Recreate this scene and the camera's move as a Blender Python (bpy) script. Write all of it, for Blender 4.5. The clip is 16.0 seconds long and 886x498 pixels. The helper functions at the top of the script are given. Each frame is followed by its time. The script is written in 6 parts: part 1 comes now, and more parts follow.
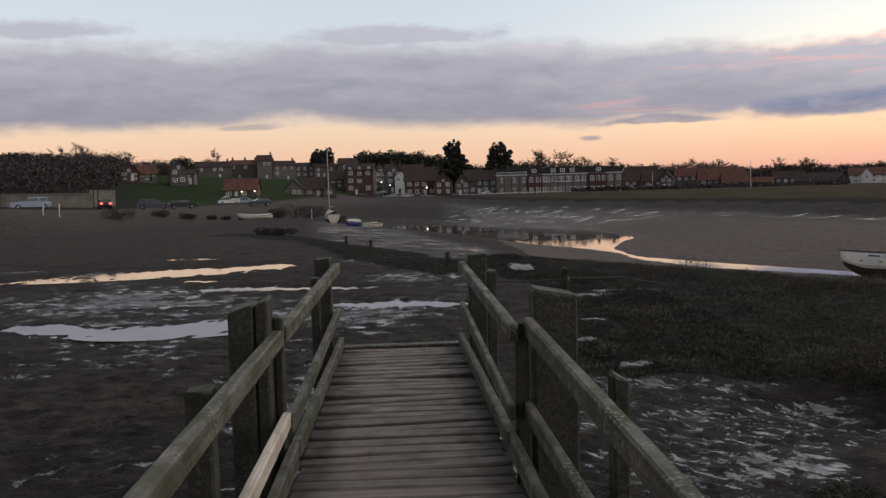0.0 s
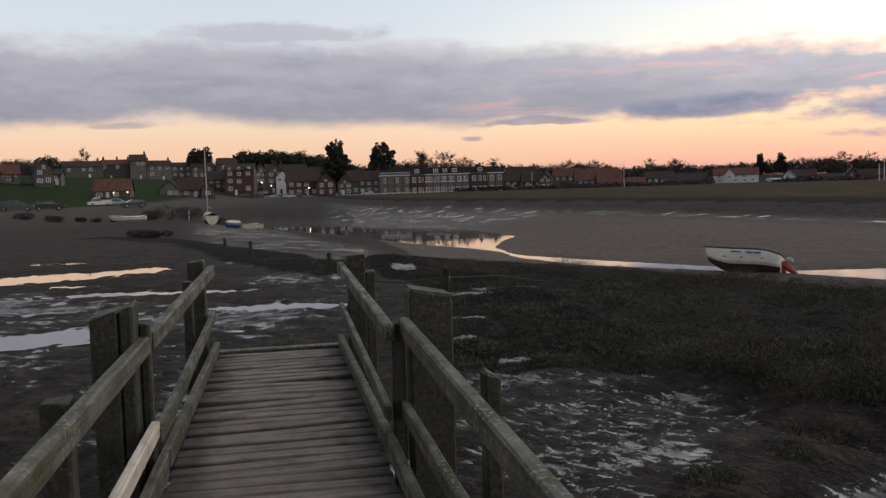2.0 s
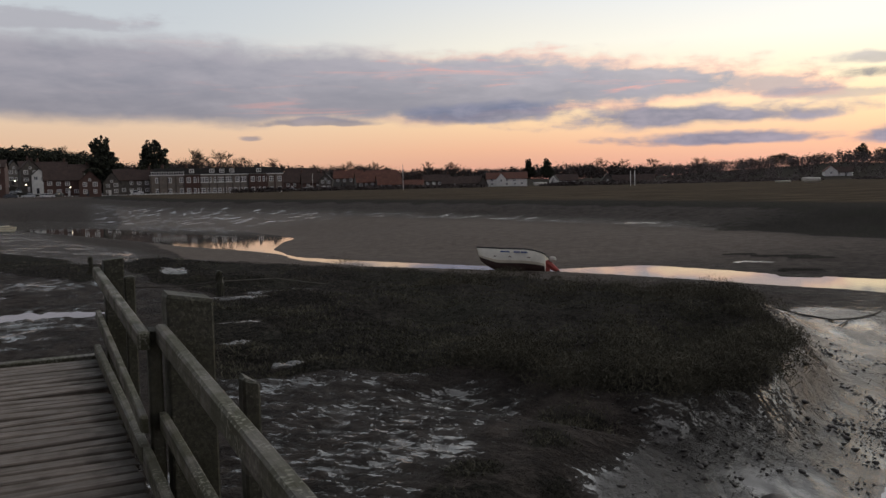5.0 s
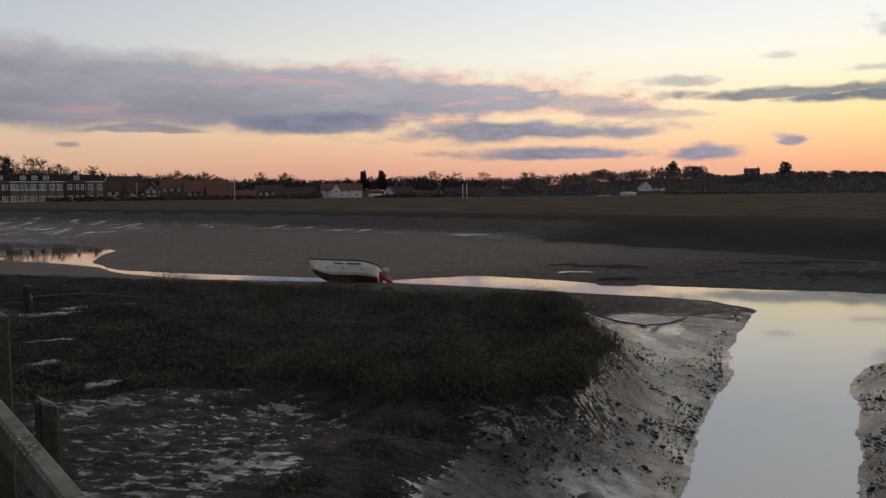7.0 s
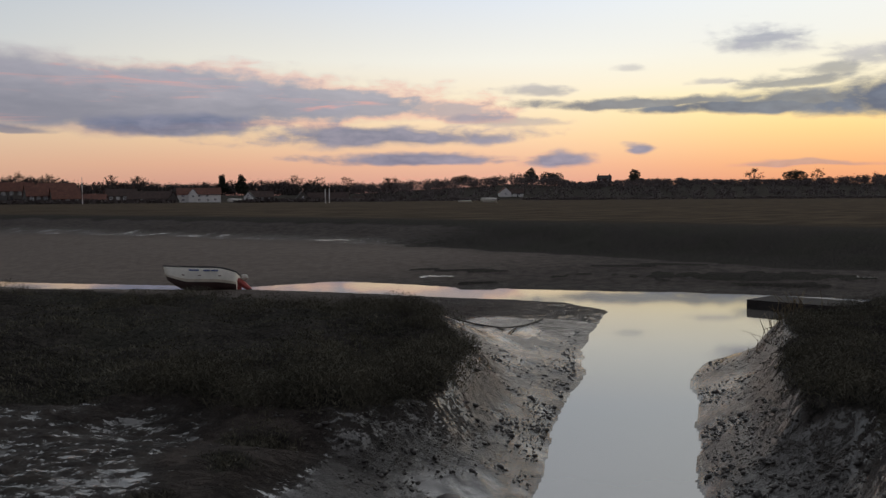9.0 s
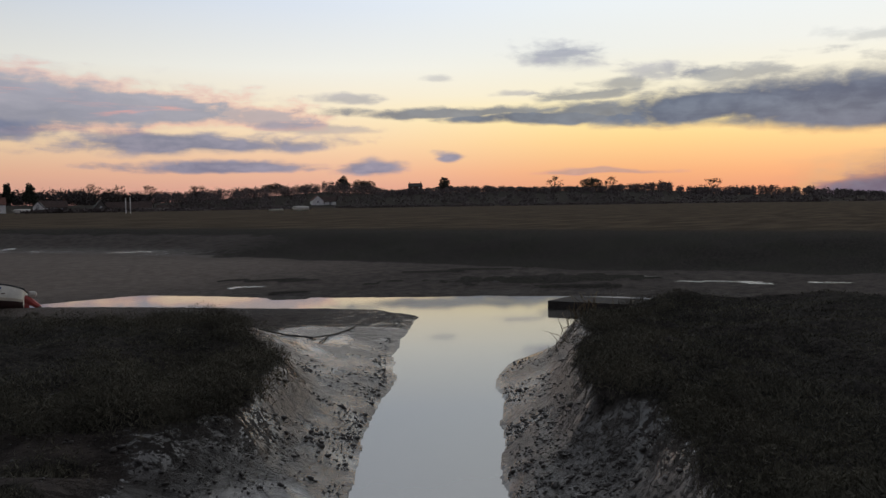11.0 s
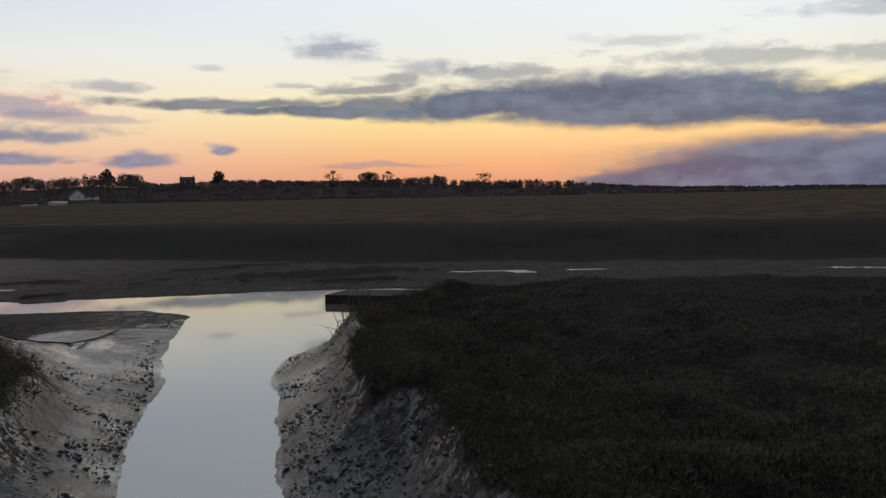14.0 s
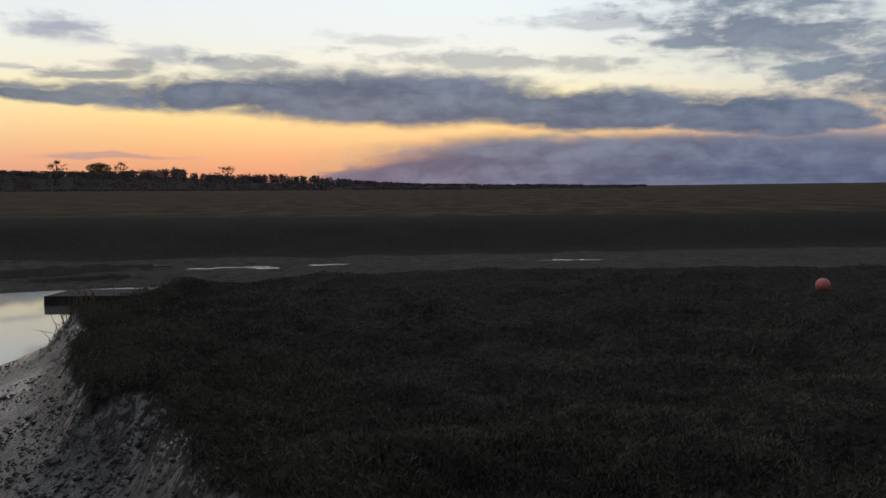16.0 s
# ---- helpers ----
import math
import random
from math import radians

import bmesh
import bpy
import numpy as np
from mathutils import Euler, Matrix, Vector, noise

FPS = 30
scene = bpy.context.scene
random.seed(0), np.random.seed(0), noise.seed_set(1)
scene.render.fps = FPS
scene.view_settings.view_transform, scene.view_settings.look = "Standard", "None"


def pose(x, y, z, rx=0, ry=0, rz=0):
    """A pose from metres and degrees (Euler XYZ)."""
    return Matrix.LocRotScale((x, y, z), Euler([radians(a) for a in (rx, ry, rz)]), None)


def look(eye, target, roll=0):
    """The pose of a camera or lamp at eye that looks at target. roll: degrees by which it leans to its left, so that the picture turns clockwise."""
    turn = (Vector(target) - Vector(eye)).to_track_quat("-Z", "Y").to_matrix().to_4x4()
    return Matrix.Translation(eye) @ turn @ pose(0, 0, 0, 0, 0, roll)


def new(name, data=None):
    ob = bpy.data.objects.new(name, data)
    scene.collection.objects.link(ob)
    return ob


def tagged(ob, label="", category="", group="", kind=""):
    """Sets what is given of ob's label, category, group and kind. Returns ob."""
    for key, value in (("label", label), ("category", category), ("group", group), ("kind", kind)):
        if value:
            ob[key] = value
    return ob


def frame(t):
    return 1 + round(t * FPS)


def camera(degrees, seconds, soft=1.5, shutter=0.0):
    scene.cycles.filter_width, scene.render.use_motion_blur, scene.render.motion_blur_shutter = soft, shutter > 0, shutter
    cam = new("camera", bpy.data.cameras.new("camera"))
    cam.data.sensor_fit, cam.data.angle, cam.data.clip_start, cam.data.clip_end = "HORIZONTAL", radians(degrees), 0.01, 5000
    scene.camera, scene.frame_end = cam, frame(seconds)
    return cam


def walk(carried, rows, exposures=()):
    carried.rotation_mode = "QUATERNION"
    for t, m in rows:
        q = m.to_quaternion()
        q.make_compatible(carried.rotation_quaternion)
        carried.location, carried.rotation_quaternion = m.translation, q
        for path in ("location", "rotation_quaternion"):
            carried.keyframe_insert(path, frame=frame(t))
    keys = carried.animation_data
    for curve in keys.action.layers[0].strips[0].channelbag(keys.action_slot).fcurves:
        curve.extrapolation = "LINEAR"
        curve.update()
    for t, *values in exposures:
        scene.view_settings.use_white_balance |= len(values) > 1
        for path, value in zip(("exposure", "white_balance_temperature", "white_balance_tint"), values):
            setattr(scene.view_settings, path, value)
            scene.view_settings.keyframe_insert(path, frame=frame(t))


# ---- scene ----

# ---- camera: turned on the spot at arm's length, about a point behind it ----
EYE, ARM, LEVEL = 3.1, 0.404, 0.6
SLOPE = math.tan(radians(LEVEL))  # the land climbs gently from the creek to the village
cam = camera(55.29, 16.0, soft=1.4)
# seconds, yaw, pitch, lean to the right
ROWS = [
    (0.0, 0.00, -3.94, 1.58),
    (0.5, -1.99, -3.97, 1.81),
    (1.0, -3.75, -4.04, 1.68),
    (1.5, -5.68, -4.10, 1.71),
    (2.0, -7.86, -4.15, 1.71),
    (2.5, -10.69, -4.27, 1.20),
    (3.0, -12.70, -4.42, 1.05),
    (3.5, -14.46, -4.63, 1.30),
    (4.0, -17.05, -4.79, 1.40),
    (4.5, -19.55, -4.75, 1.46),
    (5.0, -22.62, -4.40, 1.15),
    (7.5, -35.68, -3.69, 0.50),
    (8.0, -37.34, -3.57, 0.45),
    (8.5, -39.79, -3.56, 0.33),
    (9.0, -43.03, -3.50, 0.31),
    (9.5, -46.86, -3.37, 0.32),
    (12.0, -59.77, -3.10, 1.20),
    (12.5, -61.81, -3.21, 1.40),
    (13.0, -64.41, -3.40, 1.50),
    (13.5, -67.52, -3.52, 1.35),
    (14.0, -70.49, -3.71, 0.98),
    (14.5, -73.96, -4.06, 0.60),
    (15.0, -77.61, -4.10, 0.20),
    (15.5, -82.54, -4.11, 0.06),
    (16.0, -87.61, -4.18, 0.15),
]


def held(yaw, pitch, lean):
    a = radians(-yaw)
    return pose(0, 0, EYE, LEVEL) @ pose(ARM * math.sin(a), ARM * (math.cos(a) - 1), 0, 90 + pitch, 0, yaw) @ pose(0, 0, 0, 0, 0, -lean)


EXPOSURES = [(0.0, 0.05, 6640, 10), (1.5, 0.08, 6650, 10), (3.0, 0.12, 6650, 10), (4.0, 0.12, 6700, 10), (4.4, -0.14, 6750, 10), (5.0, -0.17, 6750, 10), (7.5, -0.36, 6600, 10), (9.0, -0.38, 6540, 10),
             (12.0, -0.46, 6300, 10), (12.6, -0.50, 6280, 10), (13.0, -0.74, 6280, 10), (13.6, -0.52, 6250, 10), (16.0, -0.44, 6200, 10)]
walk(cam, [(t, held(yaw, pitch, lean)) for t, yaw, pitch, lean in ROWS], EXPOSURES)


# ---- small node language ----
class Net:
    """Builds shader nodes from python arithmetic."""

    def __init__(self, tree):
        self.tree = tree
        tree.nodes.clear()

    def node(self, kind, **values):
        n = self.tree.nodes.new(kind)
        for key, value in values.items():
            setattr(n, key, value)
        return n

    def put(self, socket, value):
        if hasattr(value, "is_output"):
            self.tree.links.new(value, socket)
        else:
            socket.default_value = value

    def math(self, op, *args, clamp=False):
        n = self.node("ShaderNodeMath", operation=op, use_clamp=clamp)
        for k, a in enumerate(args):
            self.put(n.inputs[k], a)
        return n.outputs[0]

    def add(self, a, b):
        return self.math("ADD", a, b)

    def sub(self, a, b):
        return self.math("SUBTRACT", a, b)

    def mul(self, a, b):
        return self.math("MULTIPLY", a, b)

    def step(self, x, lo, hi, a=0.0, b=1.0):
        n = self.node("ShaderNodeMapRange", interpolation_type="SMOOTHSTEP", clamp=True)
        for k, v in enumerate((x, lo, hi, a, b)):
            self.put(n.inputs[k], v)
        return n.outputs[0]

    def vec(self, x, y, z):
        n = self.node("ShaderNodeCombineXYZ")
        for k, v in enumerate((x, y, z)):
            self.put(n.inputs[k], v)
        return n.outputs[0]

    def scaled(self, v, s):
        n = self.node("ShaderNodeVectorMath", operation="MULTIPLY")
        self.put(n.inputs[0], v)
        n.inputs[1].default_value = s
        return n.outputs[0]

    def noise(self, v, scale, detail=4.0, rough=0.55, distort=0.0, color=False):
        n = self.node("ShaderNodeTexNoise")
        self.put(n.inputs["Vector"], v)
        n.inputs["Scale"].default_value = scale
        n.inputs["Detail"].default_value = detail
        n.inputs["Roughness"].default_value = rough
        n.inputs["Distortion"].default_value = distort
        return n.outputs["Color" if color else "Fac"]

    def voronoi(self, v, scale, out="Distance", feature="F1"):
        n = self.node("ShaderNodeTexVoronoi", feature=feature)
        self.put(n.inputs["Vector"], v)
        n.inputs["Scale"].default_value = scale
        return n.outputs[out]

    def mix(self, f, a, b):
        n = self.node("ShaderNodeMix", data_type="RGBA", clamp_factor=True)
        self.put(n.inputs[0], f)
        self.put(n.inputs[6], a if hasattr(a, "is_output") else (*a, 1)[:4])
        self.put(n.inputs[7], b if hasattr(b, "is_output") else (*b, 1)[:4])
        return n.outputs[2]

    def ramp(self, f, stops):
        n = self.node("ShaderNodeValToRGB")
        e = n.color_ramp.elements
        while len(e) < len(stops):
            e.new(0.5)
        for el, (p, c) in zip(e, stops):
            el.position, el.color = p, (*c, 1)
        self.put(n.inputs[0], f)
        return n.outputs[0]

    def bump(self, height, strength=0.5, distance=0.02, normal=None):
        n = self.node("ShaderNodeBump")
        n.inputs["Strength"].default_value = strength
        n.inputs["Distance"].default_value = distance
        self.put(n.inputs["Height"], height)
        if normal is not None:
            self.put(n.inputs["Normal"], normal)
        return n.outputs[0]


def srgb(r, g, b):
    return tuple((c / 255 / 12.92) if c <= 10 else ((c / 255 + 0.055) / 1.055) ** 2.4 for c in (r, g, b))


# ---- sky: a dusk sky with long cloud banks, the sun down behind them at azimuth 82 ----
SUN_AZ = 82.0
world = bpy.data.worlds.new("dusk_sky")
scene.world = world
world.use_nodes = True
w = Net(world.node_tree)
tc = w.node("ShaderNodeTexCoord")
sep = w.node("ShaderNodeSeparateXYZ")
w.put(sep.inputs[0], tc.outputs["Generated"])
az = w.mul(w.math("ARCTAN2", sep.outputs[0], sep.outputs[1]), 57.2958)
el = w.mul(w.math("ARCSINE", sep.outputs[2]), 57.2958)
el = w.sub(el, w.mul(LEVEL, w.math("COSINE", w.math("DIVIDE", az, 57.2958))))
up = w.math("DIVIDE", el, 40.0, clamp=True)


def tones(*stops):
    return w.ramp(up, [(e / 40.0, srgb(*c)) for e, c in stops])


left = tones((0, (232, 178, 152)), (2.2, (244, 202, 172)), (4.2, (248, 218, 190)), (7, (228, 224, 226)), (10, (216, 225, 234)), (14, (208, 220, 232)), (40, (152, 154, 160)))
middle = tones((0, (208, 150, 142)), (2.2, (236, 184, 154)), (4.0, (246, 211, 172)), (6.2, (248, 230, 198)), (9, (240, 238, 228)), (13, (214, 221, 230)), (25, (222, 226, 232)), (40, (184, 187, 194)))
right = tones((0, (216, 140, 116)), (2.0, (240, 174, 124)), (4.0, (250, 208, 142)), (5.6, (252, 230, 160)), (7.2, (244, 234, 204)), (10, (234, 234, 226)), (13, (226, 231, 232)), (25, (232, 234, 236)), (40, (194, 196, 200)))
far_right = tones((0, (196, 140, 148)), (2.0, (220, 164, 152)), (4.5, (230, 204, 170)), (7, (222, 219, 204)), (11, (206, 210, 208)), (40, (152, 154, 160)))
back = tones((0, (134, 128, 142)), (4, (146, 140, 156)), (12, (146, 148, 166)), (40, (132, 136, 148)))
sky = w.mix(w.step(az, 2, 30), left, middle)
sky = w.mix(w.step(az, 44, 70), sky, right)
sky = w.mix(w.step(az, 92, 112), sky, far_right)
sky = w.mix(w.step(w.math("ABSOLUTE", w.sub(az, 40)), 95, 150), sky, back)

# cloud banks: flattened ovals in azimuth and elevation, torn by stretched noise
place = w.vec(w.mul(az, 0.11), w.mul(el, 0.42), 0.0)
torn = w.noise(w.vec(w.mul(az, 0.13), w.mul(el, 0.62), 0.0), 1.0, 6.0, 0.55, 0.35)
fine = w.noise(w.vec(w.mul(az, 0.20), w.mul(el, 0.68), 5.0), 2.2, 6.0, 0.56, 0.4)
puff = w.noise(w.vec(w.mul(az, 0.62), w.mul(el, 0.95), 11.0), 1.0, 5.0, 0.55, 0.3)
wisp = w.noise(w.vec(w.mul(az, 0.05), w.mul(el, 0.6), 3.0), 2.6, 5.0, 0.6, 1.0)
ragged = w.add(w.mul(w.sub(torn, 0.5), 1.7), w.add(w.mul(w.sub(fine, 0.5), 0.9), w.mul(w.sub(puff, 0.5), 0.9)))
azd = w.add(az, w.mul(w.sub(w.noise(place, 0.7, 3.0), 0.5), 5.0))
eld = w.add(el, w.mul(w.sub(w.noise(w.vec(w.mul(az, 0.16), w.mul(el, 0.3), 7.0), 1.0, 3.0), 0.5), 1.1))
BANKS = []


def bank_group():
    """One cloud bank as a node group: soft above, firmer along its flat underside."""
    tree = bpy.data.node_groups.new("cloud_bank", "ShaderNodeTree")
    for name in ("az", "azd", "eld", "ragged", "a", "e", "ra", "re", "slope", "weight", "tear"):
        tree.interface.new_socket(name, in_out="INPUT", socket_type="NodeSocketFloat")
    tree.interface.new_socket("cloud", in_out="OUTPUT", socket_type="NodeSocketFloat")
    g = Net(tree)
    i = g.node("NodeGroupInput").outputs
    da = g.math("DIVIDE", g.sub(i["azd"], i["a"]), i["ra"])
    de = g.math("DIVIDE", g.sub(g.sub(i["eld"], i["e"]), g.mul(g.sub(i["az"], i["a"]), i["slope"])), i["re"])
    d = g.math("SQRT", g.add(g.mul(da, da), g.mul(de, de)))
    soft = g.add(g.step(de, -0.7, 0.5, 0.18, 0.42), g.mul(i["tear"], 0.26))
    got = g.mul(g.step(g.add(g.sub(1.0, d), g.mul(i["ragged"], g.mul(i["tear"], g.step(de, -1.0, 0.2, 0.45, 1.0)))), -0.10, soft), i["weight"])
    g.put(g.node("NodeGroupOutput").inputs[0], got)
    return tree


BANK = bank_group()


def bank(a, e, ra, re, slope=-0.02, weight=1.0, tear=1.35):
    n = w.node("ShaderNodeGroup", node_tree=BANK)
    for key, value in zip(("az", "azd", "eld", "ragged", "a", "e", "ra", "re", "slope", "weight", "tear"), (az, azd, eld, ragged, a, e, ra, re, slope, weight, tear * 0.8)):
        w.put(n.inputs[key], value)
    BANKS.append(n.outputs[0])


def gathered():
    total = BANKS[0]
    for b in BANKS[1:]:
        total = w.math("MAXIMUM", total, b)
    BANKS.clear()
    return total


# the broad lavender bank
bank(-24, 7.0, 24, 3.0, 0.01, 1.0, 0.5)
bank(0, 7.2, 24, 3.0, -0.03, 1.0, 0.4)
bank(16, 6.7, 15, 2.6, -0.04, 1.0, 0.45)
bank(26, 6.7, 16, 2.3, -0.02, 1.0, 0.7)
bank(36, 6.5, 11, 1.5, -0.03, 0.95, 1.15)
bank(43, 6.0, 7, 1.0, -0.03, 0.8, 1.2)
bank(-25, 10.4, 5, 0.9, 0.04, 0.8)
bank(-3, 10.3, 9, 0.8, 0.0, 0.7)
lavender = gathered()
# slate streaks under it
bank(14.4, 4.2, 4.6, 0.30, -0.04, 0.8, 0.6)
bank(26, 4.75, 8.0, 0.85, -0.01, 1.0, 1.0)
bank(38.5, 4.1, 11.0, 0.85, 0.02, 1.0, 1.2)
bank(41, 2.6, 8.5, 0.50, 0.0, 1.0, 1.1)
bank(51.2, 2.45, 3.3, 0.72, 0.02, 1.0, 0.9)
bank(56.2, 3.1, 1.1, 0.40, -0.02, 1.0, 1.2)
bank(10.2, 3.3, 0.9, 0.24, -0.04, 0.7)
bank(-13.2, 4.4, 2.6, 0.24, 0.0, 0.5)
bank(49.5, 7.0, 2.6, 0.4, -0.02, 0.6)
bank(64.2, 9.8, 3.4, 1.2, -0.08, 0.75, 1.6)
bank(70, 8.2, 3.0, 0.6, -0.02, 0.6, 2.0)
bank(60, 7.3, 2.0, 0.3, -0.02, 0.5, 2.0)
bank(47, 5.3, 5.0, 0.5, -0.03, 0.5, 2.0)
bank(55, 8.5, 1.5, 0.35, -0.02, 0.4)
bank(66.5, 1.9, 5.0, 0.22, 0.01, 0.5, 1.0)
slate = gathered()
# the heavy blue bank before the sun
bank(56, 6.1, 11.0, 0.42, -0.01, 0.85, 1.3)
bank(62, 5.6, 8.0, 0.50, -0.01, 0.95, 1.2)
bank(66, 7.2, 5.0, 0.50, 0.06, 0.7, 1.6)
bank(100, 0.0, 23, 4.0, 0.0, 1.0, 0.25)
bank(74, 6.2, 9.0, 1.5, 0.03, 1.0, 1.0)
bank(84, 6.0, 16, 2.2, -0.02, 1.0, 0.6)
bank(97, 5.2, 13, 1.7, -0.02, 1.0, 0.8)
bank(108, 4.6, 10, 1.7, -0.03, 1.0, 0.9)
bank(106, 1.0, 28, 3.2, 0.0, 1.0, 0.3)
bank(94, 1.0, 16, 3.0, 0.03, 1.0, 0.3)
bank(68, 5.9, 8, 0.9, -0.01, 0.9, 1.1)
bank(104, 1.2, 12, 2.0, -0.01, 1.0, 0.3)
bank(85, 0.6, 9, 1.8, 0.10, 1.0, 0.4)
bank(108, 10.0, 10, 3.0, -0.05, 0.85, 1.8)
bank(92, 8.3, 12, 0.9, -0.04, 0.5, 2.2)
bank(98, 10.8, 6, 0.8, -0.04, 0.4, 2.2)
bank(84, 9.6, 5, 0.6, -0.04, 0.3, 2.2)
bank(76, 7.9, 5, 0.6, -0.04, 0.6, 1.8)
bank(120, 7.0, 12, 3.5, 0.0, 0.9)
bank(68, 7.6, 3, 0.5, -0.04, 0.6)
blue = gathered()

lit = w.mul(w.step(w.add(w.mul(torn, 0.5), w.mul(wisp, 1.0)), 0.78, 1.05), 0.75)
thin = w.mul(w.step(lavender, 0.02, 0.3), w.step(lavender, 0.95, 0.4))
rosy = w.math("MAXIMUM", w.mul(lit, w.mul(w.step(az, -4, 26), w.step(az, 62, 46))), w.mul(thin, w.mul(0.9, w.mul(w.step(az, 14, 30), w.step(az, 62, 50)))))
billow = w.add(w.mul(w.sub(eld, 6.8), 0.13), w.add(w.mul(w.sub(fine, 0.5), 0.55), w.mul(w.sub(torn, 0.5), 1.0)))
sky = w.mix(w.mul(lavender, 0.92), sky, w.mix(w.mul(rosy, 0.85), w.mix(w.step(billow, -0.5, 0.55), srgb(138, 142, 160), srgb(180, 178, 191)), srgb(240, 164, 154)))
sky = w.mix(w.mul(slate, 0.88), sky, w.mix(w.step(w.add(w.mul(fine, 0.6), w.mul(puff, 0.4)), 0.34, 0.68), srgb(102, 115, 144), srgb(142, 144, 166)))
glow = w.mul(w.step(blue, 0.0, 0.35), w.step(blue, 0.75, 0.35))
sky = w.mix(w.mul(glow, w.mul(0.45, w.step(el, 5.8, 3.6))), sky, srgb(255, 200, 122))
sky = w.mix(w.mul(blue, 0.96), sky, w.mix(w.step(w.add(w.mul(torn, 0.6), w.mul(puff, 0.4)), 0.36, 0.70), srgb(72, 88, 114), srgb(110, 123, 143)))
# brighter towards the sunken sun
gain = w.add(0.95, w.add(w.mul(w.step(az, -6, 60), 0.52), w.mul(w.step(az, 60, 92), 0.06)))
gain = w.mul(gain, w.add(1.0, w.mul(w.mul(0.35, w.step(el, 9, 24)), w.step(az, 8, 52))))
gain = w.mix(w.step(w.math("ABSOLUTE", w.sub(az, 60)), 65, 110), w.vec(gain, gain, gain), (1.0, 1.0, 1.0))
brighter = w.node("ShaderNodeVectorMath", operation="MULTIPLY")
w.put(brighter.inputs[0], sky)
w.put(brighter.inputs[1], gain)
sky = brighter.outputs[0]
# ground side of the sphere
sky = w.mix(w.step(el, -0.7, -2.2), sky, srgb(70, 66, 66))

nishita = w.node("ShaderNodeTexSky", sky_type="NISHITA", sun_disc=False, sun_elevation=radians(1.0), sun_rotation=radians(SUN_AZ))
bg_air = w.node("ShaderNodeBackground")
w.put(bg_air.inputs[0], nishita.outputs[0])
bg_air.inputs[1].default_value = 0.004
bg_cloud = w.node("ShaderNodeBackground")
w.put(bg_cloud.inputs[0], sky)
bg_cloud.inputs[1].default_value = 0.97
both = w.node("ShaderNodeAddShader")
w.put(both.inputs[0], bg_air.outputs[0])
w.put(both.inputs[1], bg_cloud.outputs[0])
out = w.node("ShaderNodeOutputWorld")
w.put(out.inputs[0], both.outputs[0])
world.cycles.sampling_method = "MANUAL"
world.cycles.sample_map_resolution = 1024

sun = new("sun", bpy.data.lights.new("sun", "SUN"))
sun.data.energy, sun.data.angle, sun.data.color = 0.012, radians(14), (1.0, 0.72, 0.45)
sun.matrix_world = look((0, 0, 0), (-math.sin(radians(SUN_AZ)), -math.cos(radians(SUN_AZ)), -0.07))


# ---- materials ----
def material(name):
    m = bpy.data.materials.new(name)
    m.use_nodes = True
    n = Net(m.node_tree)
    n.shader = n.node("ShaderNodeBsdfPrincipled")
    o = n.node("ShaderNodeOutputMaterial")
    n.put(o.inputs[0], n.shader.outputs[0])
    n.co = n.node("ShaderNodeTexCoord").outputs["Object"]
    return m, n


def finish(n, color=None, rough=None, normal=None, **more):
    if color is not None:
        n.put(n.shader.inputs["Base Color"], color if hasattr(color, "is_output") else (*color, 1)[:4])
    if rough is not None:
        n.put(n.shader.inputs["Roughness"], rough)
    if normal is not None:
        n.put(n.shader.inputs["Normal"], normal)
    for key, value in more.items():
        n.put(n.shader.inputs[key.replace("_", " ")], value)


def plain(name, color, rough=0.7, vary=0.25, scale=3.0, relief=0.3, metal=0.0, specular=0.5):
    """A surface with two scales of wear and a fine relief."""
    m, n = material(name)
    a, b = n.noise(n.co, scale, 5.0), n.noise(n.co, scale * 9, 4.0)
    f = n.add(n.mul(a, 0.6), n.mul(b, 0.4))
    dark = tuple(c * (1 - vary) for c in color)
    lite = tuple(min(1, c * (1 + vary)) for c in color)
    finish(n, n.mix(n.step(f, 0.3, 0.7), dark, lite), n.step(f, 0.2, 0.8, rough - 0.08, rough + 0.08), n.bump(b, relief, 0.02), Metallic=metal)
    n.shader.inputs["Specular IOR Level"].default_value = specular
    return m


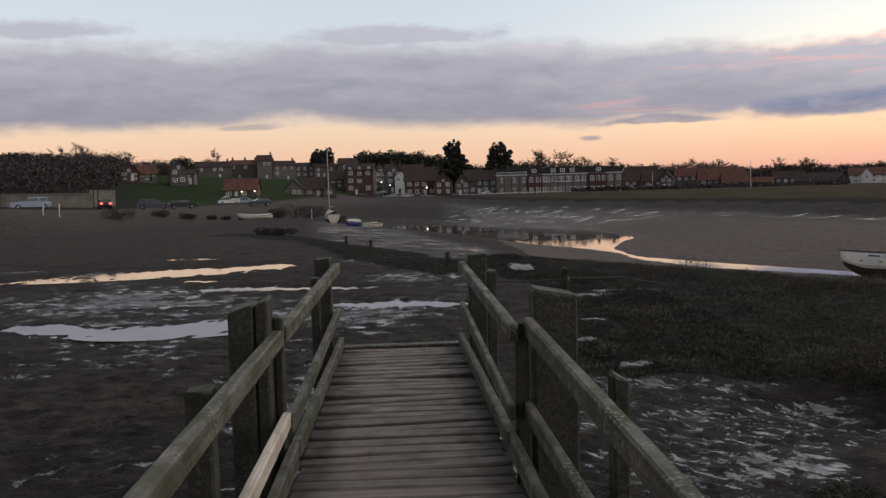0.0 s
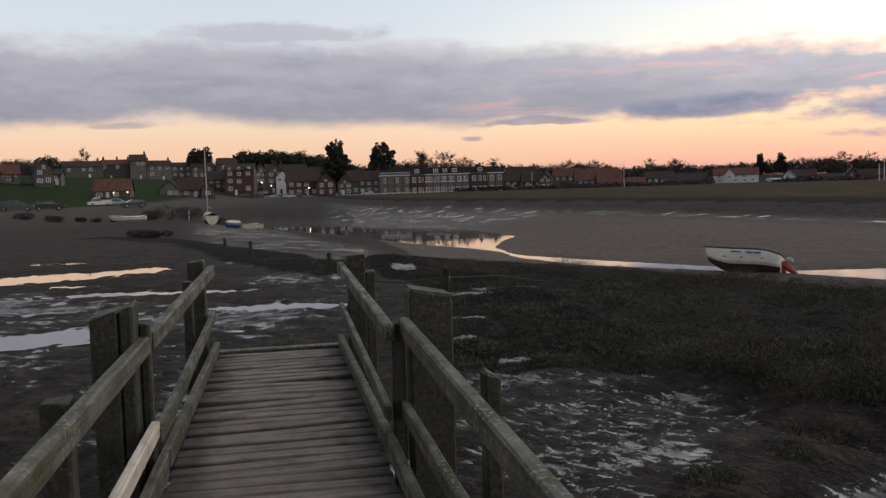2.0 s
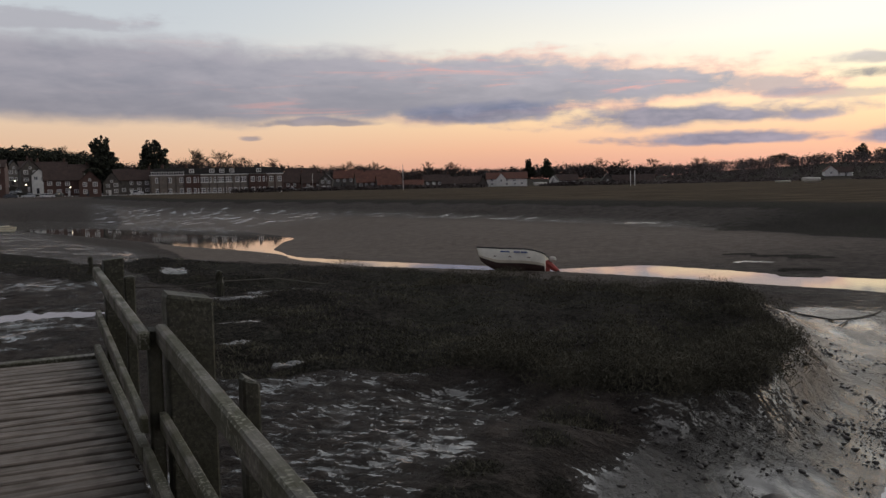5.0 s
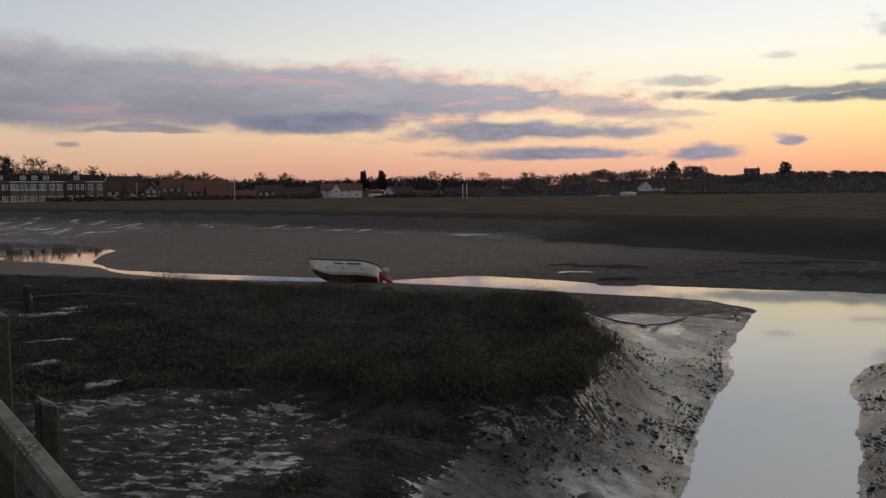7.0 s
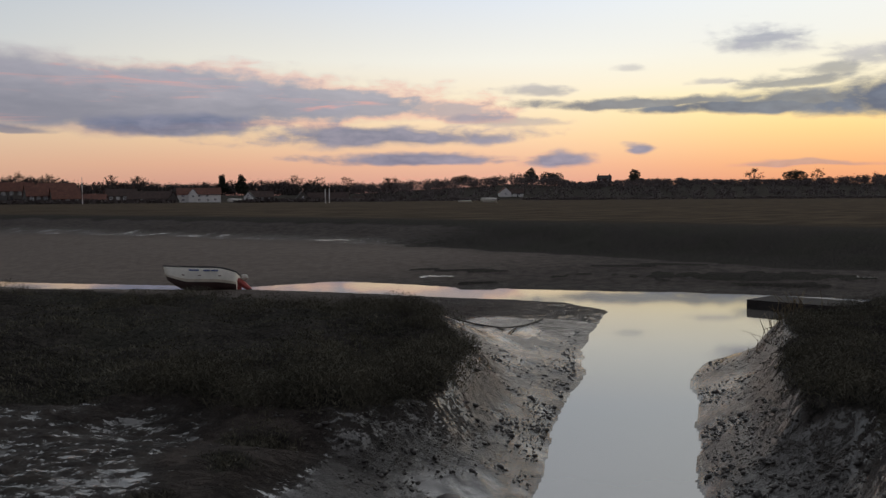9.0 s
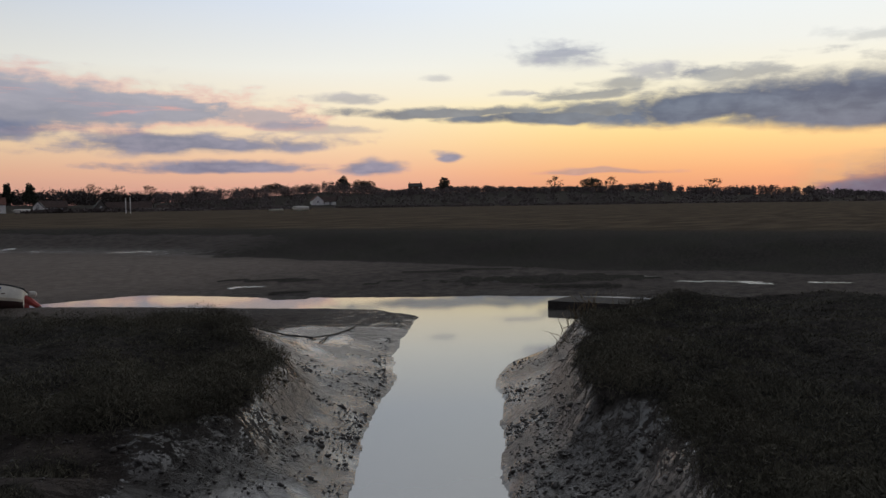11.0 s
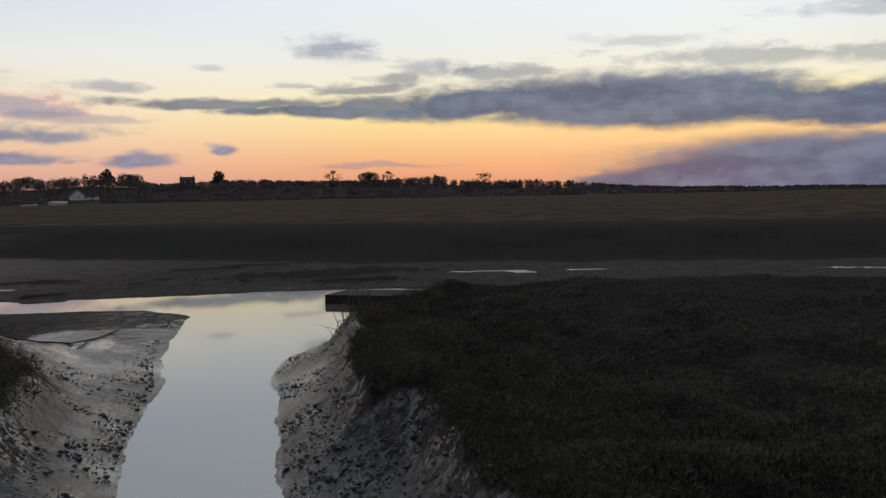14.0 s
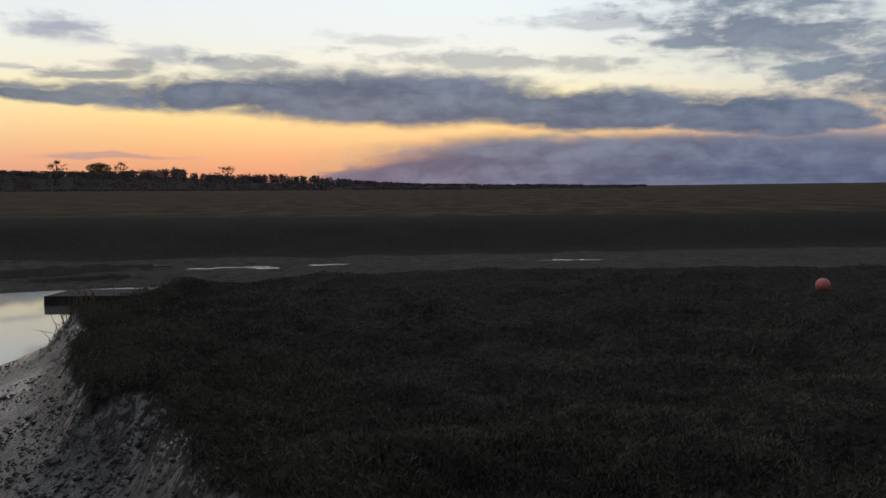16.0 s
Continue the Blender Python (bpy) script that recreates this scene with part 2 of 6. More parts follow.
def ground_material():
    """Mud, wet and dry, with weed and turf: the vertex attribute says which cover lies where, not how bright it is."""
    m, n = material("estuary_ground")
    att = n.node("ShaderNodeAttribute", attribute_name="cover")
    s = n.node("ShaderNodeSeparateColor")
    n.put(s.inputs[0], att.outputs["Color"])
    turf, wet, sand = s.outputs[0], s.outputs[1], s.outputs[2]
    co = n.co
    big, mid = n.noise(co, 0.35, 4.0), n.noise(co, 2.2, 5.0, 0.6)
    grit = n.noise(co, 14.0, 5.0, 0.65)
    mud = n.mix(n.step(mid, 0.3, 0.7), (0.026, 0.022, 0.020), (0.062, 0.051, 0.045))
    mud = n.mix(n.step(grit, 0.5, 0.72), mud, (0.070, 0.058, 0.050))
    silt = n.mix(n.step(mid, 0.3, 0.7), (0.098, 0.080, 0.069), (0.138, 0.114, 0.098))
    base = n.mix(sand, mud, silt)
    weed = n.mix(n.step(grit, 0.35, 0.68), (0.018, 0.017, 0.016), (0.050, 0.044, 0.039))
    weed = n.mix(n.step(big, 0.42, 0.62), weed, n.mix(n.step(grit, 0.4, 0.7), (0.022, 0.021, 0.018), (0.052, 0.049, 0.040)))
    straw = n.mix(n.step(n.noise(n.scaled(co, (0.25, 0.8, 1)), 0.6, 5.0), 0.35, 0.7), (0.044, 0.034, 0.023), (0.086, 0.065, 0.044))
    dry = n.node("ShaderNodeAttribute", attribute_name="straw")
    weed = n.mix(dry.outputs["Fac"], weed, straw)
    lawn = n.node("ShaderNodeAttribute", attribute_name="lawn")
    weed = n.mix(lawn.outputs["Fac"], weed, n.mix(mid, (0.022, 0.034, 0.014), (0.038, 0.050, 0.024)))
    edge = n.step(n.add(turf, n.mul(n.sub(mid, 0.5), 0.8)), 0.38, 0.6)
    base = n.mix(edge, base, weed)
    # standing films of water lie flat in the low spots; lumps of mud rise out of them
    coarse = att.outputs["Alpha"]
    flow = n.node("ShaderNodeVectorRotate", rotation_type="Z_AXIS")
    n.put(flow.inputs["Vector"], co)
    flow.inputs["Angle"].default_value = radians(48)
    where = n.node("ShaderNodeSeparateXYZ")
    n.put(where.inputs[0], co)
    level = n.noise(n.scaled(co, (0.60, 1.0, 1.0)), 3.6, 8.0, 0.64, 0.25)
    rills = n.noise(n.scaled(flow.outputs[0], (0.36, 1.0, 1.0)), 9.0, 8.0, 0.68, 0.15)
    streak = n.mix(n.step(where.outputs[0], 0.4, 1.4), level, rills)
    broad = n.noise(n.scaled(co, (0.30, 1.0, 1.0)), 1.3, 7.0, 0.72, 0.2)
    expanse = n.noise(n.scaled(co, (0.8, 1.0, 1.0)), 0.62, 7.0, 0.70, 0.2)
    broad = n.mix(n.step(coarse, 0.35, 0.95), broad, expanse)
    pits = n.noise(co, 26.0, 4.0, 0.6, 0.3)
    crumbs = n.noise(n.scaled(co, (0.7, 1.0, 1.0)), 34.0, 4.0, 0.65)
    field = n.add(n.mul(n.mul(n.sub(crumbs, 0.5), 1.5), n.sub(1.0, coarse)), n.add(n.mul(n.sub(streak, 0.5), n.sub(2.6, n.mul(coarse, 2.0))), n.add(n.mul(n.sub(broad, 0.5), n.add(0.9, n.mul(coarse, 2.2))), n.mul(n.sub(wet, 0.79), 1.9))))
    bare = n.sub(1.0, edge)
    slick = n.mul(n.mul(n.step(wet, 0.74, 0.92), bare), n.sub(1.0, coarse))
    film = n.mul(n.mul(n.step(field, -0.02, 0.10), bare), n.sub(1.0, n.mul(slick, 0.93)))
    damp = n.mul(n.step(wet, 0.40, 0.75), bare)
    base = n.mix(n.mul(n.math("MAXIMUM", film, n.mul(slick, 0.9)), 0.85), base, (0.020, 0.018, 0.016))
    sheen = n.mix(damp, (0.92, 0.92, 0.92), (0.70, 0.70, 0.70))
    sheen = n.mix(slick, sheen, n.mix(n.step(mid, 0.35, 0.65), (0.30, 0.30, 0.30), (0.40, 0.40, 0.40)))
    rough = n.mix(film, sheen, n.mix(slick, (0.13, 0.13, 0.13), (0.24, 0.24, 0.24)))
    mirror = n.mul(n.step(wet, 0.88, 0.97), bare)
    rough = n.mix(mirror, rough, (0.10, 0.10, 0.10))
    rough = n.mix(edge, rough, (0.95, 0.95, 0.95))
    lumpy = n.step(field, 0.10, -0.75)
    height = n.add(n.mul(lumpy, n.sub(0.9, n.mul(slick, 0.66))), n.mul(n.add(n.mul(grit, 0.42), n.add(n.mul(pits, 0.26), n.mul(n.mul(crumbs, slick), 0.40))), n.sub(1.0, n.mul(n.math("MAXIMUM", film, mirror), 0.85))))
    finish(n, base, rough, n.bump(height, 0.9, 0.06))
    gloss = n.math("MAXIMUM", n.math("MAXIMUM", film, mirror), n.add(n.mul(damp, 0.03), n.mul(slick, n.mul(n.step(grit, 0.36, 0.64, 0.70, 0.38), n.step(crumbs, 0.60, 0.48, 0.08, 1.0)))))
    n.put(n.shader.inputs["Specular IOR Level"], n.mul(n.add(0.06, n.mul(gloss, 0.94)), n.sub(1.0, n.mul(edge, 0.8))))
    return m


def water_material(name, ripple):
    m, n = material(name)
    a = n.noise(n.scaled(n.co, (1.0, 1.0, 1.0)), 1.6, 3.0)
    finish(n, n.mix(a, (0.105, 0.098, 0.088), (0.135, 0.128, 0.116)), 0.03, n.bump(a, ripple, 0.01), IOR=1.9)
    return m


def timber(name, dark, lite, moss=0.0, trodden=0.0):
    """Weathered timber: grain runs along the object's y axis."""
    m, n = material(name)
    info = n.node("ShaderNodeObjectInfo")
    shift = n.node("ShaderNodeVectorMath", operation="ADD")
    n.put(shift.inputs[0], n.co)
    n.put(shift.inputs[1], n.vec(n.mul(info.outputs["Random"], 37.0), n.mul(info.outputs["Random"], 11.0), 0.0))
    co = shift.outputs[0]
    grain = n.noise(n.scaled(co, (34.0, 1.6, 34.0)), 1.0, 5.0, 0.6, 0.5)
    blot, speck = n.noise(co, 5.0, 4.0), n.noise(co, 48.0, 3.0)
    col = n.mix(n.step(grain, 0.3, 0.72), dark, lite)
    col = n.mix(n.mul(n.step(blot, 0.45, 0.75), 0.6), col, tuple(c * 0.55 for c in dark))
    col = n.mix(n.mul(info.outputs["Random"], 0.55), col, tuple(c * 0.45 for c in lite))
    if trodden:
        # algae grows towards the plank ends, outside the trodden path
        end = n.node("ShaderNodeSeparateXYZ")
        n.put(end.inputs[0], n.co)
        reach = n.add(n.math("ABSOLUTE", end.outputs[1]), n.mul(n.sub(blot, 0.5), 0.30))
        col = n.mix(n.mul(n.step(reach, 0.30, 0.60), trodden), col, (0.030, 0.027, 0.022))
    if moss:
        col = n.mix(n.mul(n.step(blot, 0.35, 0.6), moss), col, (0.045, 0.048, 0.014))
        col = n.mix(n.mul(n.mul(n.step(speck, 0.54, 0.62), n.step(n.noise(co, 2.3, 3.0), 0.42, 0.62)), moss), col, (0.36, 0.35, 0.28))
    finish(n, col, n.step(blot, 0.3, 0.7, 0.55, 0.8), n.bump(n.add(grain, n.mul(speck, 0.4)), 0.55, 0.008))
    n.shader.inputs["Specular IOR Level"].default_value = 0.35
    return m


GROUND = ground_material()
WATER = water_material("creek_water", 0.008)
POOL = water_material("pool_water", 0.012)
PLANK = timber("deck_timber", (0.120, 0.097, 0.080), (0.255, 0.208, 0.172), 0.0, 0.8)
RAIL = timber("rail_timber", (0.030, 0.027, 0.021), (0.185, 0.165, 0.132), 0.5)
POST = timber("post_timber", (0.026, 0.025, 0.018), (0.068, 0.063, 0.046), 0.15)
FRESH = timber("new_timber", (0.50, 0.41, 0.33), (0.74, 0.64, 0.54))


# ---- mesh helpers ----
def mesh_of(bm, name, mat, smooth=False):
    me = bpy.data.meshes.new(name)
    bm.normal_update()
    bm.to_mesh(me)
    bm.free()
    for mm in (mat if isinstance(mat, (list, tuple)) else [mat]):
        me.materials.append(mm)
    if smooth:
        me.polygons.foreach_set("use_smooth", [True] * len(me.polygons))
    return me


def part(name, bm, mat, parent, label="", smooth=False):
    ob = new(name, mesh_of(bm, name, mat, smooth))
    ob.parent = parent
    return tagged(ob, label) if label else ob


def shared(name, me, parent, m):
    ob = new(name, me)
    ob.parent = parent
    ob.matrix_basis = m
    return ob


def thing(name, m, label, category, group="", kind=""):
    ob = new(name)
    ob.matrix_basis = m
    return tagged(ob, label, category, group, kind)


def single(name, bm, mat, m, label, category, group="", kind="", smooth=False):
    ob = new(name, mesh_of(bm, name, mat, smooth))
    ob.matrix_basis = m
    return tagged(ob, label, category, group, kind)


def block(bm, x0, x1, y0, y1, z0, z1, bevel=0.0, mi=0):
    """A box with chamfered long edges, added to bm."""
    made = bmesh.ops.create_cube(bm, size=1.0)["verts"]
    for v in made:
        v.co = Vector(((x0 + x1) / 2 + v.co.x * (x1 - x0), (y0 + y1) / 2 + v.co.y * (y1 - y0), (z0 + z1) / 2 + v.co.z * (z1 - z0)))
    faces = list({f for v in made for f in v.link_faces})
    if bevel:
        edges = list({e for f in faces for e in f.edges})
        got = bmesh.ops.bevel(bm, geom=edges, offset=bevel, segments=1, affect="EDGES")
        faces = got["faces"]
    for f in faces:
        f.material_index = mi
    return bm


def boxed(*args, bevel=0.0):
    return block(bmesh.new(), *args, bevel=bevel)


def tube(bm, points, radii, sides=8, cap=True):
    """A tapered tube along points."""
    rings = []
    for i, p in enumerate(points):
        a = Vector(points[max(i - 1, 0)])
        b = Vector(points[min(i + 1, len(points) - 1)])
        q = (b - a).to_track_quat("Z", "Y")
        rings.append([bm.verts.new(Vector(p) + q @ Vector((radii[i] * math.cos(k * math.tau / sides), radii[i] * math.sin(k * math.tau / sides), 0))) for k in range(sides)])
    for r, s in zip(rings, rings[1:]):
        for k in range(sides):
            bm.faces.new((r[k], r[(k + 1) % sides], s[(k + 1) % sides], s[k]))
    if cap:
        bm.faces.new(rings[0][::-1])
        bm.faces.new(rings[-1])
    return bm


# ---- the lie of the land ----
WATER_LINE = [(0.60, -0.57), (3.22, 1.94), (5.38, 4.50), (6.93, 5.64), (8.26, 6.63), (10.27, 7.94), (12.27, 9.16), (13.12, 9.85), (15.59, 11.57), (20.02, 14.29), (20.68, 16.28),
              (20.17, 18.18), (19.43, 20.00), (17.96, 24.27), (16.40, 27.58), (14.22, 30.23), (10.95, 34.66), (9.30, 40.20), (9.30, 45.00), (8.60, 48.60), (7.20, 52.20), (5.70, 56.60), (4.10, 63.20), (1.00, 75.80), (-3.70, 90.80), (-8.30, 108.00),
              (-12.00, 150.00), (-8.50, 148.50), (-2.00, 131.00), (3.50, 116.50), (8.40, 99.60), (11.90, 85.00), (13.20, 73.70), (14.00, 60.70), (12.00, 56.20), (9.90, 48.80), (9.75, 42.06), (11.94, 37.43), (15.07, 31.94), (17.01, 28.78), (20.68, 27.94),
              (22.07, 22.75), (23.70, 18.63), (25.67, 15.39), (27.05, 12.00), (27.70, 7.73), (25.06, 6.78), (22.92, 8.26), (21.64, 9.00), (19.78, 8.89), (18.40, 8.26), (17.04, 7.83),
              (15.11, 8.26), (13.54, 7.68), (11.02, 6.16), (9.67, 5.33), (8.12, 4.40), (6.26, 2.96), (4.01, 1.04), (1.59, -1.56)]
LEFT_MARSH = [(1.4, 10.3), (3.0, 9.8), (4.3, 9.4), (4.8, 8.4), (4.9, 7.6), (5.5, 6.9), (6.6, 6.8), (7.6, 7.3), (9.2, 9.0), (11.7, 12.4), (10.6, 14.8), (8.4, 18.6), (6.1, 22.2), (4.0, 25.4), (1.9, 28.0), (0.9, 27.0), (1.3, 22.0), (2.6, 17.6), (1.5, 13.5)]
RIGHT_MARSH = [(5.4, 0.9), (6.9, 2.0), (8.3, 2.7), (8.7, 3.8), (10.2, 4.6), (12.5, 5.5), (14.5, 6.5), (18.0, 6.4), (20.6, 3.6), (21.8, 0.0), (21.2, -10.0), (20.0, -50.0), (-6.0, -50.0), (0.0, -7.0)]
LEFT_MUD = [(1.3, 5.2), (3.0, 5.6), (4.4, 6.6), (2.4, 9.2), (3.0, 14.0), (3.0, 19.0), (1.4, 24.0), (-0.8, 29.0), (-4.0, 37.0), (-9.0, 50.0), (-22.0, 66.0), (-45.0, 70.0), (-70.0, 50.0), (-70.0, -60.0), (-8.0, -60.0), (-3.0, -3.5), (-0.6, 3.0)]
FAR_MARSH = [(2.0, 262.0), (6.0, 205.0), (11.0, 158.0), (18.0, 128.0), (27.0, 105.0), (34.0, 82.0), (38.5, 65.0), (41.0, 52.0), (42.5, 40.0), (43.5, 27.0), (44.0, 15.0), (46.5, 1.0), (47.5, -22.0), (50.0, -60.0), (60, -600), (4000, -600), (4000, 4000), (40, 4000), (40, 345), (6, 322)]
SHORE = [(-90, 56), (-52, 74), (-43, 83), (-38, 104), (-37, 128), (-36, 165), (-32, 215), (-30, 280), (-18, 312), (4, 322), (45, 338), (45, 4000), (-4000, 4000), (-4000, 40)]
# patches of dark weed left in the channel: centre, half length, half width, turn
WEED = [(25.4, 26.4, 2.4, 0.5, -62), (22.7, 22.6, 1.5, 0.35, -55), (26.9, 21.0, 1.3, 0.3, -30), (30.5, 15.6, 4.6, 1.5, -55), (28.8, 13.2, 2.2, 0.8, -60), (31.5, 20.5, 3.0, 0.6, -40)]
# steep drier mud under the marsh edge
BARE_SLOPE = [(4.2, 6.9, 1.3, 0.7, 45), (3.0, 5.6, 1.2, 0.6, 40)]
# thin runnels of water left along the far bank
STREAKS = [(32.4, 9.2, 2.6, 0.35, -85), (33.2, 4.5, 1.8, 0.25, -88), (32.5, 12.9, 1.6, 0.3, -70), (28.5, 17.5, 2.5, 0.3, -50), (24.0, 25.4, 2.2, 0.25, -60), (33.4, -3.5, 3.0, 0.2, -90)]
# bare wet hollows in the marsh turf
HOLLOWS = [(2.45, 10.5, 0.28, 0.16, 10), (2.9, 17.1, 0.9, 0.25, -10), (3.9, 17.7, 0.9, 0.22, 5), (2.35, 13.9, 0.5, 0.25, 0), (2.0, 12.2, 0.3, 0.2, 20), (2.1, 23.5, 0.5, 1.2, 0), (5.2, 9.8, 0.5, 0.2, 20), (6.0, 9.4, 0.5, 0.18, 30)]
GLINT = [(0.9, 5.4), (3.4, 6.2), (4.7, 7.4), (4.6, 9.0), (3.0, 9.7), (1.4, 10.2)]
WEED_SPIT = [(-16.0, 56.0), (-13.0, 59.0), (-8.0, 50.0), (-4.6, 39.0), (-1.6, 33.0), (0.6, 26.5), (1.0, 22.6), (-0.3, 21.6), (-2.2, 25.6), (-3.6, 29.5), (-7.2, 42.0), (-12.5, 52.0)]


def inside_by(px, py, poly):
    """Signed distance to a closed polygon, negative inside."""
    d = np.full(px.shape, 1e9)
    odd = np.zeros(px.shape, bool)
    for (x0, y0), (x1, y1) in zip(poly, poly[1:] + poly[:1]):
        ex, ey = x1 - x0, y1 - y0
        k = np.clip(((px - x0) * ex + (py - y0) * ey) / (ex * ex + ey * ey), 0, 1)
        d = np.minimum(d, np.hypot(px - x0 - k * ex, py - y0 - k * ey))
        if ey:
            odd ^= ((y0 > py) != (y1 > py)) & (px < x0 + (py - y0) * ex / ey)
    return np.where(odd, -d, d)


def ease(x, lo, hi):
    k = np.clip((x - lo) / (hi - lo), 0, 1)
    return k * k * (3 - 2 * k)


TABLE = np.random.RandomState(7).rand(512, 512)


def rolling(x, y, size):
    """Smooth value noise, 0 to 1, with features of that many metres."""
    x, y = x / size + 91.3, y / size + 47.7
    i, j = np.floor(x).astype(int), np.floor(y).astype(int)
    u, v = x - i, y - j
    u, v = u * u * (3 - 2 * u), v * v * (3 - 2 * v)
    q = lambda a, b: TABLE[(i + a) % 512, (j + b) % 512]
    return (q(0, 0) * (1 - u) + q(1, 0) * u) * (1 - v) + (q(0, 1) * (1 - u) + q(1, 1) * u) * v


def rough_ground(x, y, size, n=3):
    return sum(rolling(x * 1.0 + 13 * k, y - 7 * k, size / 2 ** k) * 0.5 ** k for k in range(n)) / (2 - 2 ** (1 - n)) - 0.5


# long shallow pools on the near mud: centre, half length, half width, turn in degrees
POOLS = [(-7.6, 25.8, 3.4, 1.15, 30), (-4.6, 20.6, 1.9, 0.55, -4), (-1.0, 17.1, 1.75, 0.55, -8), (-1.45, 14.25, 0.42, 0.16, -10), (-4.5, 14.3, 1.2, 0.7, 12), (-6.6, 14.6, 1.5, 0.45, -25),
         (-12.6, 23.8, 1.1, 0.3, -14), (-9.5, 31.0, 0.9, 0.35, -15), (-8.0, 33.0, 0.8, 0.35, -15), (-8.9, 21.1, 0.6, 0.22, -5), (-6.4, 22.8, 0.8, 0.25, -12), (-2.6, 20.2, 0.7, 0.3, 0)]


def oval(x, y, table):
    d = np.full(x.shape, 9.0)
    for cx, cy, a, b, turn in table:
        c, s = math.cos(radians(turn)), math.sin(radians(turn))
        u, v = (x - cx) * c + (y - cy) * s, -(x - cx) * s + (y - cy) * c
        d = np.minimum(d, np.hypot(u / a, v / b))
    return d


def pool_dip(x, y):
    return oval(x, y, POOLS) + 0.9 * rough_ground(x, y, 1.1) + 0.5 * rough_ground(x + 9, y, 0.4, 2)


def hill_foot(azim):
    """Where the level marsh ends and the slope begins, by azimuth."""
    return np.interp(azim, [-60, -22, -12, -7, -4, 2, 20, 36, 45, 60, 80, 100], [170, 170, 195, 250, 325, 370, 380, 400, 470, 520, 600, 700])


def land(x, y):
    """Height, and the covers turf, wet, sand, straw, lawn."""
    x, y = np.asarray(x, float), np.asarray(y, float)
    wob = rough_ground(x, y, 3.0)
    fine_wob = rough_ground(x + 50, y, 0.9)
    dw = inside_by(x, y, WATER_LINE) + 0.25 * fine_wob
    la, rb, dm = (inside_by(x, y, p) + 0.7 * wob * s + 0.35 * fine_wob for p, s in ((LEFT_MARSH, 1), (RIGHT_MARSH, 1), (LEFT_MUD, 1.5)))
    fm, sh, sp = inside_by(x, y, FAR_MARSH) + 3 * wob, inside_by(x, y, SHORE), inside_by(x, y, WEED_SPIT) + 1.2 * wob
    out = np.maximum(dw, 0)
    z = np.where(dw < 0, -0.45 * ease(-dw, 0, 1.6), 0.02 + 0.010 * np.minimum(out, 30) + 0.03 * ease(out, 0, 0.5))
    even = np.maximum(dw - 0.25 * fine_wob, 0)
    run = lambda s: np.maximum(s - 0.35 * fine_wob, 0) / (np.maximum(s - 0.35 * fine_wob, 0) + even + 1e-6)
    bank_form = lambda r: 0.66 * (1 - r) + 0.34 * (1 - ease(r, 0.0, 0.45))
    z = np.maximum(z, np.where(dw > 0, 0.93 * bank_form(run(la)) * (1 - ease(la, 4, 9)), -9))
    z = np.maximum(z, np.where(dw > 0, 1.03 * bank_form(run(rb)) * (1 - ease(rb, 5, 12)), -9))
    z = np.maximum(z, np.where(dw > 0, 0.86 * (1 - run(dm)) ** 1.15 * (1 - ease(y, 28, 75) * 0.62), -9))
    bank_far = 1.32 * (1 - ease(fm, -1.0, 10.5)) * ease(dw, 0.0, 4.0)
    z = np.maximum(z, np.where(dw > 0, bank_far, -9))
    dist = np.hypot(x, y)
    azim = np.degrees(np.arctan2(x, y))
    inland = np.maximum(-sh, 0)
    level = np.interp(azim, [-40, -27, -22, -17, -8], [2.5, 2.3, 1.7, 1.45, 1.2])
    z = np.where(sh < 16, np.maximum(z, level * (1 - ease(sh, 0, 16)) + 0.004 * np.minimum(inland, 60)), z)
    # the green mound, the village hill and the wooded ridge: height, where it starts and where it tops out, by azimuth
    rise = np.interp(azim, [-60, -27, -18, -12, -6, -3, 2, 10, 20, 36, 42, 48, 52, 60, 70, 74, 82, 100, 112], [15, 15, 11.0, 9.4, 7.5, 8.0, 7, 5, 4, 3.5, 8, 13, 11, 13.5, 15, 10, 6, 3, 0])
    start = hill_foot(azim)
    stop = np.interp(azim, [-60, -27, -12, -6, -3, 2, 20, 36, 45, 60, 80, 100], [360, 360, 395, 410, 440, 500, 540, 560, 720, 850, 1300, 1500])
    hill = rise * ease(dist, start, stop)
    hill = np.where(y > 0, hill, hill * 0)
    z = z + hill + SLOPE * np.clip(y, 0, 900) * ease(dw, 0, 12)
    dip = pool_dip(x, y)
    z = z - 0.10 * (1 - ease(dip, 0.6, 1.15)) * (dm < 0.5)
    near = 1 - ease(dist, 60, 140)
    top_a, top_b = 1 - ease(la, -0.25, 0.35), 1 - ease(rb, -0.25, 0.35)
    turf = np.maximum(top_a, top_b)
    turf = np.maximum(turf, 0.8 * (1 - ease(sp, -0.7, 0.7)))
    turf = np.maximum(turf, 1 - ease(fm, 0.5, 3.0))
    turf = np.maximum(turf, 0.9 * (1 - ease(fm, 8.5, 10.5)) * (1 - ease(y, 26, 56)))
    turf = np.maximum(turf, np.where(inland > 14, 1.0, ease(inland, 2, 14) * 0.6))
    weed = 1 - ease(oval(x, y, WEED) + 1.2 * fine_wob + 0.8 * rough_ground(x, y, 0.5, 2), 0.75, 1.1)
    z = z + 0.10 * weed
    turf = np.maximum(turf, (1 - ease(oval(x, y, BARE_SLOPE) + 0.9 * fine_wob + 0.5 * wob, 0.6, 1.2)) * (0.45 + 0.9 * rough_ground(x, y, 0.5, 2)))
    turf = np.where((dw < 0) & (weed < 0.3), 0, np.maximum(turf, 0.9 * weed))
    hollow = 1 - ease(oval(x, y, HOLLOWS) + 1.5 * fine_wob + rough_ground(x, y, 0.3, 2), 0.7, 1.1)
